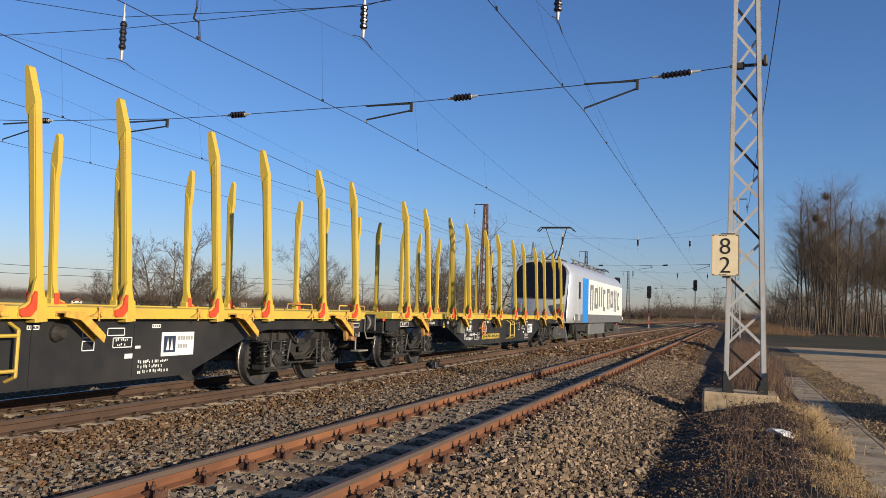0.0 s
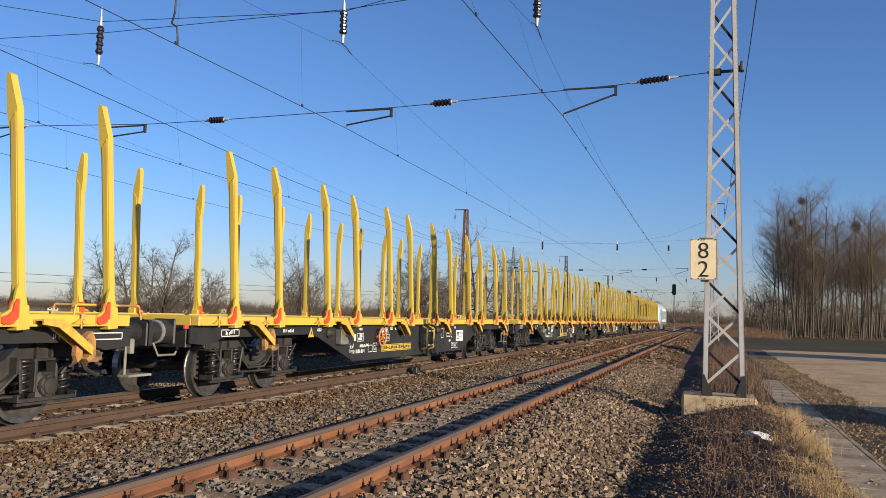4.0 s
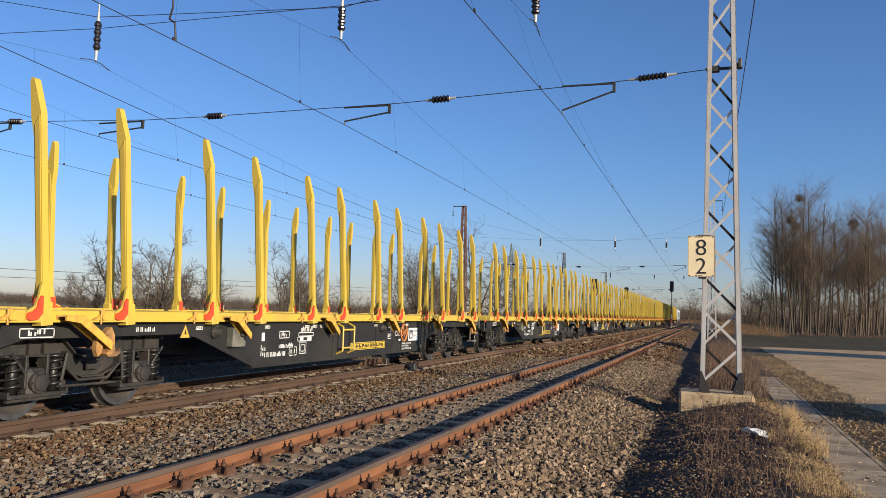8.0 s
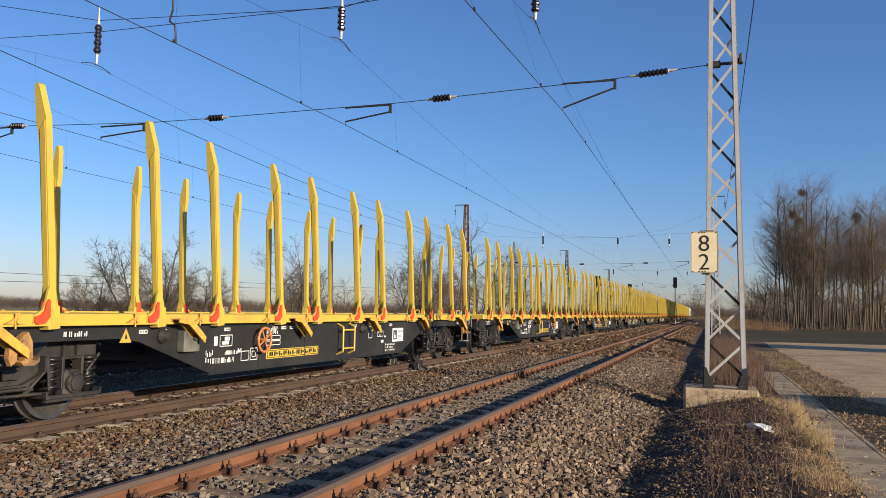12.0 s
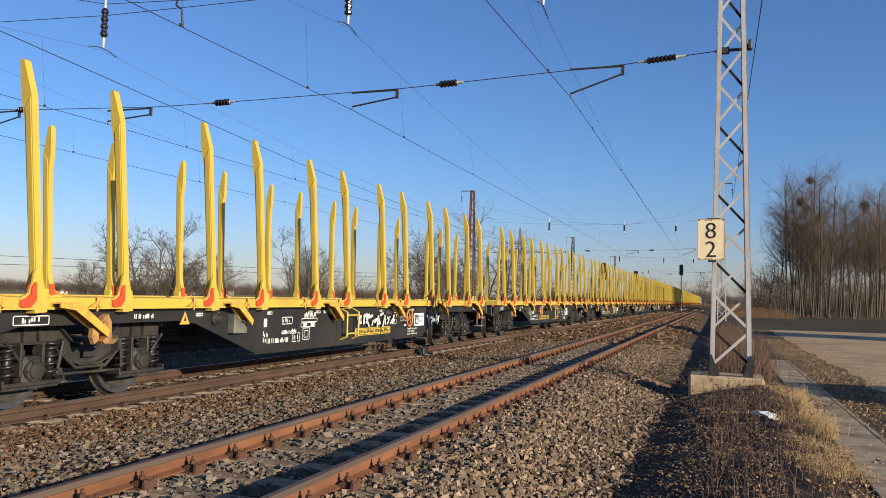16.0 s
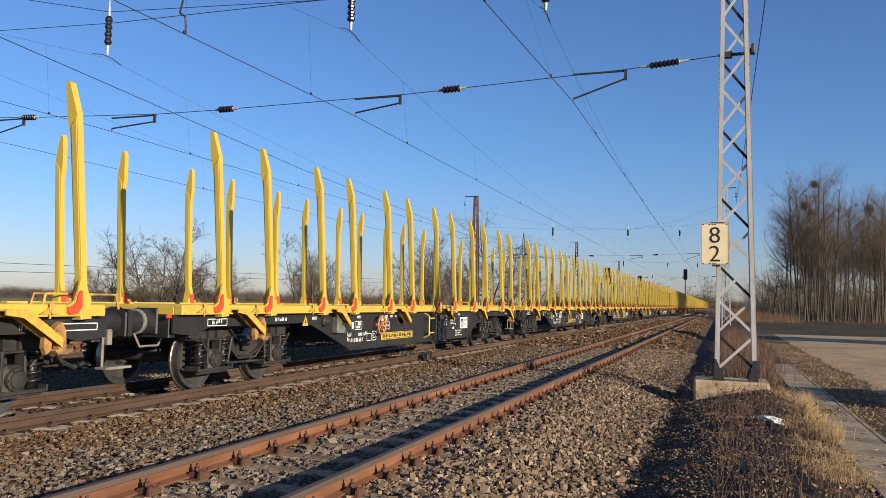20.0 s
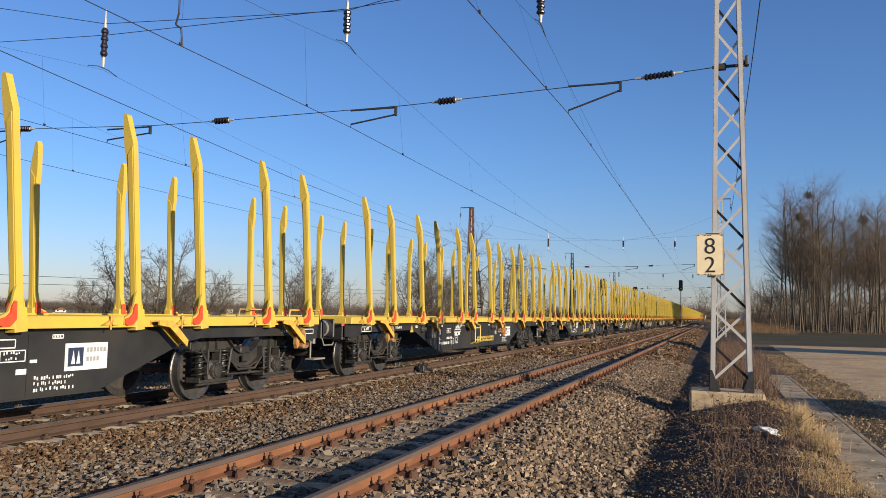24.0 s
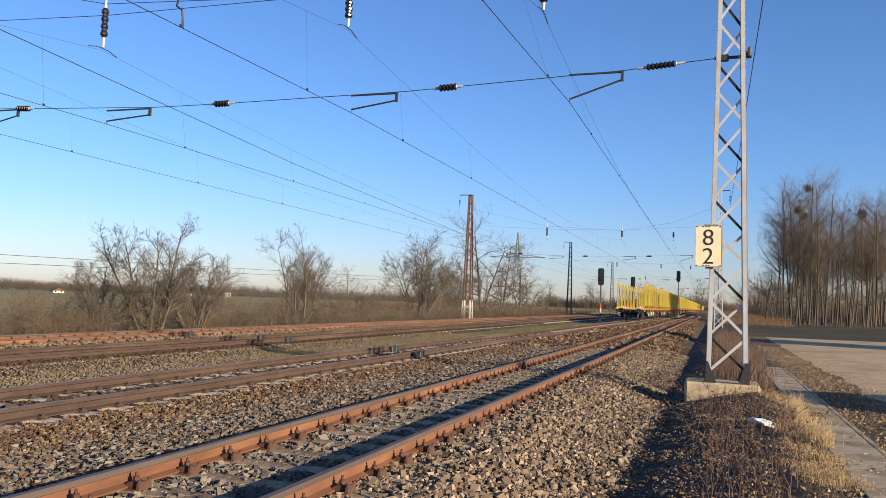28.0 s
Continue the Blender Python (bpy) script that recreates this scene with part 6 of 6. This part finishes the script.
shrub_c = tree("shrub", "dense bare shrub by the far mast", 13, 7, 5.9, 0.085, SHRUB, M["bark_pale"], 0.5, 1.2, "twig_grey")
plant(shrub_c, [(-25.5, 69.0, -0.6, 1.25, 0), (-27.0, 76.0, -0.6, 1.15, 140), (-26.5, 83.0, -0.6, 1.0, 250), (-28.0, 62.0, -0.7, 0.5, 60)], False)
tall = tree("tree", "tall bare tree with upright limbs behind the far tracks", 14, 2, 11.5, 0.2, SPREAD, M["bark_pale"], 0.3, 1.3, "twig_grey")
plant(tall, [(-28.0, 98.0, -0.7, 1.0, 20), (-29.0, 112.0, -0.7, 0.85, 160), (-28.5, 122.0, -0.7, 0.78, 270), (-30.5, 136.0, -0.7, 0.6, 40), (-60, 110, -1.0, 0.7, 100), (-75, 96, -1.0, 0.6, 200), (-85, 160, -1.0, 0.8, 10), (-110, 230, -1.0, 0.9, 77), (-140, 330, -1.0, 1.0, 177), (-60, 420, -1.0, 1.1, 12), (-95, 140, -1.0, 0.6, 12), (-22, 330, -0.6, 0.9, 33), (-14, 360, -0.6, 0.8, 90), (-5, 345, -0.6, 1.0, 140), (2, 320, -0.6, 0.7, 220), (-32, 400, -0.6, 1.1, 300), (-42, 300, -0.7, 0.8, 15), (12, 380, -0.5, 1.0, 66), (-9, 420, -0.5, 1.2, 111), (-52, 260, -0.8, 0.7, 200)], False)

for k in range(2):
    thicket = tree("shrub", "low tangled brown bush beside the disused track", 71 + k, 7, 1.9, 0.016, LOW, M["twig"], 1.1, 0.9)
    plant(thicket, THICK[k::2], False)

# the wood beyond the road
wood = [tree("tree", "tall straight bare tree at the edge of the wood", 20 + k, 1, 15.6, 0.125, WOOD, M["bark"], 0.1, 0.7, "wood_twig") for k in range(3)]
spots = []
r = random.Random(4)
for k in range(70):
    x = 9.8 + 17 * r.random()
    y = 120 + 30 * r.random() + 0.25 * (x - 10)
    spots.append((x, y, -0.35, r.uniform(0.86, 1.2) * (1.06 if x < 14.5 else 0.9 if x < 19 else 1.0), r.uniform(0, 360)))
spots[0:4] = [(10.1, 121, -0.35, 0.96, 15), (11.5, 122.4, -0.35, 1.18, 190), (12.7, 123.6, -0.35, 1.32, 80), (14.6, 121.8, -0.35, 1.2, 300)]
for k in range(3):
    plant(wood[k], spots[k::3], False)
low = tree("tree", "small crooked bare tree beside the path", 31, 1, 7.5, 0.14, SPREAD, M["bark"], 0.2, 1.2)
plant(low, [(7.4, 128.0, -0.35, 1.1, 0), (10.5, 160.0, -0.35, 1.1, 130), (5.8, 175.0, -0.35, 0.95, 230)], False)
for x, y, z, s in ((12.66, 123.6, 19.2, 0.6), (11.2, 122.4, 16.0, 0.5), (12.0, 122.4, 15.0, 0.48), (19.7, 124.8, 15.6, 0.7)):
    rr = np.random.default_rng(int(z * 10))
    d = rr.normal(0, 1, (260, 3))
    d /= np.linalg.norm(d, axis=1, keepdims=True)
    c = d * rr.uniform(0.2, 1.0, (260, 1)) * s
    v, t = tube_arrays([(a, a + b, 0.03, 0.015) for a, b in zip(c, rr.normal(0, 0.22, (260, 3)))], 3)
    tagged(thing("mistletoe_ball", "dark round clump of twigs high in a bare tree", "clump", m=pose(x, y, z), data=fast_mesh("mistletoe_ball", v, t, M["bark"])), kind="stuff")


# ---- brushwood, weeds, grass ----
def blades(n, place, high, width, lean, seed, sides=3, bend=True):
    """Thin stalks: place(rng) gives x, y, z."""
    g = np.random.default_rng(seed)
    segs = []
    for _ in range(n):
        x, y, z = place(g)
        h = g.uniform(*high)
        a = g.uniform(0, 6.283)
        l = abs(g.normal(0, lean))
        p = np.array((x, y, z - 0.03))
        q = p + np.array((l * math.cos(a) * 0.45, l * math.sin(a) * 0.45, 0.62)) * h
        w = q + np.array((l * math.cos(a), l * math.sin(a), 0.38 - 0.25 * l)) * h * (1.0 if bend else 0.6)
        segs += [(p, q, width, width * 0.8), (q, w, width * 0.8, width * 0.25)]
    return tube_arrays(segs, sides)


def growth(name, label, cat, arrays, material):
    return tagged(new(name, fast_mesh(name, *arrays, material)), label, cat, kind="stuff")


BRUSH = island_mat("brown_brushwood", [(0.09, 0.056, 0.036), (0.17, 0.105, 0.06), (0.13, 0.08, 0.05), (0.21, 0.14, 0.08)])
STRAW = island_mat("dry_straw", [(0.30, 0.20, 0.10), (0.42, 0.29, 0.15), (0.50, 0.36, 0.19), (0.23, 0.145, 0.075)])
WEED = island_mat("dry_brown_weeds", [(0.05, 0.032, 0.025), (0.10, 0.062, 0.045), (0.20, 0.135, 0.095), (0.12, 0.07, 0.052)])
GREEN = island_mat("short_green_grass", [(0.075, 0.092, 0.026), (0.115, 0.13, 0.04), (0.16, 0.155, 0.06), (0.13, 0.125, 0.05)])


def spot(x0, x1, y0, y1, py=1.0):
    def f(g):
        x, y = g.uniform(x0, x1), y0 + (y1 - y0) * g.uniform() ** py
        return x, y, ground_height(x, y)
    return f


def tufts(x0, x1, y0, y1, n, spread, seed):
    """Places gathered into clumps."""
    g0 = np.random.default_rng(seed)
    mid = np.stack([g0.uniform(x0, x1, n), g0.uniform(y0, y1, n)], 1)

    def f(g):
        c = mid[g.integers(n)]
        x, y = c[0] + g.normal(0, spread), c[1] + g.normal(0, spread)
        return x, y, ground_height(x, y)
    return f


growth("brushwood", "brown leafless brushwood along the far edge of the railway", "brushwood", blades(9000, tufts(-31, -23.4, 12, 170, 110, 0.9, 91), (0.3, 1.3), 0.007, 0.9, 41), BRUSH)
growth("tall_brush", "taller brown scrub behind the tracks", "brushwood", blades(7000, tufts(-95, -36, 22, 300, 60, 3.0, 92), (0.5, 2.4), 0.014, 0.8, 42), BRUSH)
growth("field_grass", "pale rough grass on the field", "grass", blades(6000, spot(-60, -22.6, 10, 120, 1.5), (0.15, 0.4), 0.012, 0.5, 43), GREEN)


growth("dark_weeds", "dark dry weed stalks on the bank at the mast", "weeds", blades(620, spot(-0.1, 1.2, 6.2, 16.4), (0.10, 0.5), 0.0026, 0.5, 44), WEED)
growth("straw_grass", "pale straw-coloured grass in clumps on the bank", "grass", blades(700, tufts(0.9, 1.4, 9.0, 16.5, 9, 0.08, 4), (0.06, 0.26), 0.002, 0.6, 45), STRAW)
growth("straw_tuft", "tall pale tuft of dry grass by the slabs", "grass", blades(650, tufts(1.12, 1.4, 11.2, 14.6, 7, 0.06, 24), (0.15, 0.48), 0.0024, 0.35, 54), STRAW)
growth("corner_straw", "short pale dry grass by the slabs", "grass", blades(1700, tufts(0.85, 1.4, 5.0, 10.5, 30, 0.09, 14), (0.04, 0.2), 0.0019, 0.7, 53), STRAW)
growth("low_straw", "flattened dead grass on the dark bank", "grass", blades(600, spot(-0.2, 1.35, 5.5, 18.0), (0.04, 0.14), 0.0028, 1.2, 52), WEED)
growth("bank_weeds", "reddish brown weeds behind the mast", "weeds", blades(1500, spot(0.0, 1.3, 18.6, 46, 1.4), (0.2, 1.0), 0.005, 0.3, 46), WEED)
growth("edge_straw", "flattened straw at the edge of the yard", "grass", blades(1400, tufts(2.2, 3.3, 6, 34, 60, 0.25, 6), (0.04, 0.14), 0.003, 1.2, 47), STRAW)
growth("track_grass", "short green grass between the tracks", "grass", blades(12000, tufts(-13.1, -10.6, 20, 80, 80, 0.55, 33), (0.05, 0.15), 0.007, 0.6, 48), GREEN)
growth("yard_edge_brush", "brown brush at the far end of the yard", "brushwood", blades(4000, spot(1.2, 9.0, 100, 190, 1.0), (0.3, 1.4), 0.011, 0.4, 49), BRUSH)
growth("wood_floor", "straw and brush under the bare trees", "brushwood", blades(5000, spot(9, 45, 117, 150, 1.0), (0.1, 0.4), 0.012, 0.8, 50), WEED)
growth("line_end_brush", "brown scrub at the far end of the tracks", "brushwood", blades(6000, spot(-40, 40, 330, 520, 1.0), (0.5, 2.2), 0.025, 0.6, 51), BRUSH)


def briar(seed, x, y, n):
    """Branched dead stalk with stubs of side twigs."""
    g = np.random.default_rng(seed)
    segs = []
    for _ in range(n):
        a = g.uniform(0, 6.283)
        p = np.array((x + g.normal(0, 0.1), y + g.normal(0, 0.1), ground_height(x, y)))
        d = np.array((0.35 * math.cos(a), 0.35 * math.sin(a), 1.0))
        ln = g.uniform(0.5, 1.05)
        for k in range(9):
            d = d + g.normal(0, 0.10, 3) + np.array((0.05 * math.cos(a), 0.05 * math.sin(a), -0.07))
            d /= np.linalg.norm(d)
            q = p + d * ln / 9
            segs.append((p, q, 0.0055 * (1 - k / 11), 0.0055 * (1 - (k + 1) / 11)))
            for _ in range(3):
                e = g.normal(0, 1, 3) + np.array((0, 0, 0.5))
                e /= np.linalg.norm(e)
                segs.append((q, q + e * g.uniform(0.02, 0.07), 0.0045, 0.003))
            p = q
    return tube_arrays(segs, 3)


for k, (x, y) in enumerate(((0.05, 9.0), (0.25, 10.6), (-0.1, 11.8), (0.5, 12.6), (0.2, 13.6), (0.7, 9.6), (-0.2, 14.8), (0.45, 8.0), (0.9, 11.4))):
    tagged(new("briar", fast_mesh("briar", *briar(60 + k, x, y, 4), WEED)), "dead branching weed stalks on the dark bank", "weeds", "dead stalks on the bank", kind="stuff")

# dry leaves strewn along the edge of the yard
lv = np.random.default_rng(71)
pts = np.stack([lv.normal(2.55, 0.42, 13000), 6 + 36 * lv.uniform(0, 1, 13000) ** 1.3, np.full(13000, -0.272)], 1)
LEAF = island_mat("dry_leaves", [(0.20, 0.12, 0.06), (0.36, 0.25, 0.14), (0.14, 0.085, 0.05), (0.27, 0.17, 0.085), (0.40, 0.32, 0.22)])
stones("leaf_litter", "dry brown leaves along the edge of the yard", pts[pts[:, 0] > 2.0], 0.015, LEAF, 0.12)

pts = np.stack([lv.normal(1.35, 0.3, 3200), lv.uniform(5, 17, 3200), np.zeros(3200)], 1)
pts = pts[(pts[:, 0] > 0.5) & (pts[:, 0] < 2.0)]
pts[:, 2] = [max(ground_height(a, c), -0.29 if a > 1.38 else -1) + 0.008 for a, c, _ in pts]
stones("bank_litter", "dry leaves and straw bits between the weeds", pts, 0.02, LEAF, 0.2)

# leaf litter on the dark path and white scraps
lit = np.random.default_rng(70)
pts = np.stack([lit.uniform(-1.05, 0.6, 6500), 5.0 + 13 * lit.uniform(0, 1, 6500) ** 1.3, np.zeros(6500)], 1)
pts[:, 2] = [ground_height(a, c) + 0.01 for a, c, _ in pts]
stones("path_litter", "small stones and leaf litter on the dark path", pts, 0.012, LEAF, 0.3)

bm = bmesh.new()
bmesh.ops.create_icosphere(bm, subdivisions=3, radius=1.0)
for v in bm.verts:
    k = noise.noise(v.co * 1.7) * 0.55 + noise.noise(v.co * 5) * 0.25
    v.co = Vector((v.co.x * 0.17, v.co.y * 0.12, max(v.co.z, -0.3) * 0.06)) * (1 + k)
me = bpy.data.meshes.new("plastic_bag")
bm.to_mesh(me)
bm.free()
me.materials.append(M["white"])
thing("plastic_bag", "crumpled white plastic bag lying in dry weeds", "litter", m=pose(0.68, 12.3, ground_height(0.68, 12.3) + 0.07, 0, 14, 25), data=me)

# ---- far things ----
M["mast_pylon"] = mat("grey_green_pylon_paint", (0.16, 0.17, 0.12), (0.12, 0.13, 0.09), 2, 0.7)
M["house_wall"] = mat("white_render", (0.52, 0.47, 0.40), (0.46, 0.41, 0.35), 2, 0.8)
M["roof_tile"] = mat("dull_red_roof", (0.16, 0.075, 0.055), (0.12, 0.06, 0.045), 3, 0.85, bump=0.3)
M["brick"] = mat("red_brick", (0.27, 0.11, 0.07), (0.20, 0.085, 0.055), 5, 0.9, bump=0.3)


def house(x, y, z, w, d, h, a, label, wall, roof=2.2):
    th = thing("house", label, "house", m=pose(x, y, z, 0, 0, a))
    part("wall", Build().box(-w / 2, -d / 2, -0.5, w / 2, d / 2, h).mesh("wall", wall), th)
    part("roof", Build().prism([(-w / 2 - 0.4, h - 0.1), (w / 2 + 0.4, h - 0.1), (0, h + roof)], -d / 2 - 0.3, d / 2 + 0.3, "y").mesh("roof", M["roof_tile"]), th)
    for s in (-1, 1):
        for k in (-0.28, 0.28):
            q = part("window", Build().box(-0.3, -0.03, 0, 0.3, 0.03, 0.7).mesh("window", M["glass"]), th, "", pose(k * w, s * (d / 2 + 0.01), h * 0.35))
            part("sill", Build().box(-0.38, -0.08, -0.06, 0.38, 0.08, 0).mesh("sill", M["white"]), q)
    return th


house(-243, 362, -1.2, 3.8, 5, 2.6, 35, "small white house across the fields", M["house_wall"], 1.4)
house(-262, 355, -1.2, 4, 4, 1.7, 20, "low white shed across the fields", M["house_wall"], 1.0)
house(-250, 254, -1.2, 4, 4, 1.0, 60, "low pale farm building across the fields", M["house_wall"], 1.0)
# two unseen blocks, added to throw the shadow bands over yard and tracks
house(18.95, 10.6, -0.3, 3.0, 5.0, 3.6, 57, "narrow brick building, unseen, added to shade the yard", M["brick"], 0.4)
house(28.6, 39.7, -0.3, 4.6, 6.0, 7.1, 57, "tall brick building, unseen, added to shade yard and tracks", M["brick"], 0.8)
pylon = mast("pylon", "grey-green lattice pylon far across the fields", -72.0, 300.0, -1.0, 28.5, 4.6, 0.4, M["mast_pylon"], 2.6, 0.2, pieces=False)
for z, reach in ((19.0, 11.0), (22.5, 3.0)):
    b = Build()
    for q in (-1, 1):
        b.tube((q * 0.8, 0, z + 1.1), (q * reach, 0, z), 0.10).tube((0, 0, z), (q * reach, 0, z), 0.12)
        for k in range(1, 6):
            x = q * reach * k / 6
            b.tube((x, 0, z), (x + q * reach / 12, 0, z + 1.1 * (1 - k / 6)), 0.06)
    part("cross_arm", b.mesh("cross_arm", M["mast_pylon"]), pylon, m=pose(0, 0, 0))
th = thing("telephone_line", "two thin wires across the fields", "cable")
for dz in (0.0, -0.75):
    part("wire", Build().path([(-60, -60, 2.9 + dz), (-60, 54, 4.05 + dz), (-60, 122, 5.15 + dz * 0.8), (-60, 300, 8.2 + dz)], 0.03, 4).mesh("wire", M["wire"]), th)


FAR = island_mat("far_bare_wood", [(0.068, 0.053, 0.044), (0.096, 0.074, 0.061), (0.080, 0.060, 0.048), (0.120, 0.092, 0.072)])


def far_wood(name, label, n, place, high, seed, rad=0.13):
    """A far belt of wood: very many upright sticks with an uneven top."""
    g = np.random.default_rng(seed)
    segs = []
    for _ in range(n):
        x, y = place(g)
        h = g.uniform(*high) * max(0.3, 0.75 + 1.1 * noise.noise(Vector((x * 0.013, y * 0.013, 1.0))))
        p = np.array((x, y, -1.5))
        for _ in range(5):
            e = np.array((g.normal(0, 0.35), g.normal(0, 0.35), 1.0))
            segs.append((p + np.array((0, 0, h * g.uniform(0, 0.45))), p + e / np.linalg.norm(e) * h, rad, rad * 0.25))
    return growth(name, label, "wood", tube_arrays(segs, 3), FAR)


far_wood("far_wood", "dark bare wood along the horizon", 5000, lambda g: (g.uniform(-900, -120), 430 + g.uniform(0, 160)), (6, 10), 80, 0.07)
far_wood("field_hedge", "brown hedge between the fields", 4200, lambda g: (-330 - g.uniform(0, 60), g.uniform(20, 900)), (4.0, 8.0), 81, 0.06)
far_wood("line_wood", "bare wood beyond the end of the line", 4200, lambda g: (g.uniform(-130, 150), 600 + g.uniform(0, 120)), (7, 12), 82)
far_wood("yard_wood", "bare wood beyond the yard", 3000, lambda g: (8 + g.uniform(0, 110), 175 + g.uniform(0, 120)), (6, 11), 83, 0.05)


def motions():
    """The train runs through, gathering speed; its wheels roll."""
    times = [k * 0.5 for k in range(57)]
    for ob in TRAIN + LOCO:
        y0 = ob.matrix_basis.translation.y - train_at(0)
        rows = []
        for t in times:
            y = y0 + train_at(t)
            rows.append((t, pose(WAGON_X + drift(y), y, 0, 0, 0, -math.degrees(drift(y + 5) - drift(y - 5)) / 10)))
        walk(ob, rows)
    ticks = [k / FPS for k in range(28 * FPS + 1)]
    turned = [-math.degrees((train_at(t) - train_at(0)) / 0.5) for t in ticks]
    for ob in TRAIN + LOCO:
        for bogie in ob.children:
            for axle in bogie.children:
                if axle.name.startswith("wheelset"):
                    p = axle.matrix_basis.translation.copy()
                    walk(axle, [(t, pose(p.x, p.y, p.z, a)) for t, a in zip(ticks, turned)])


motions()
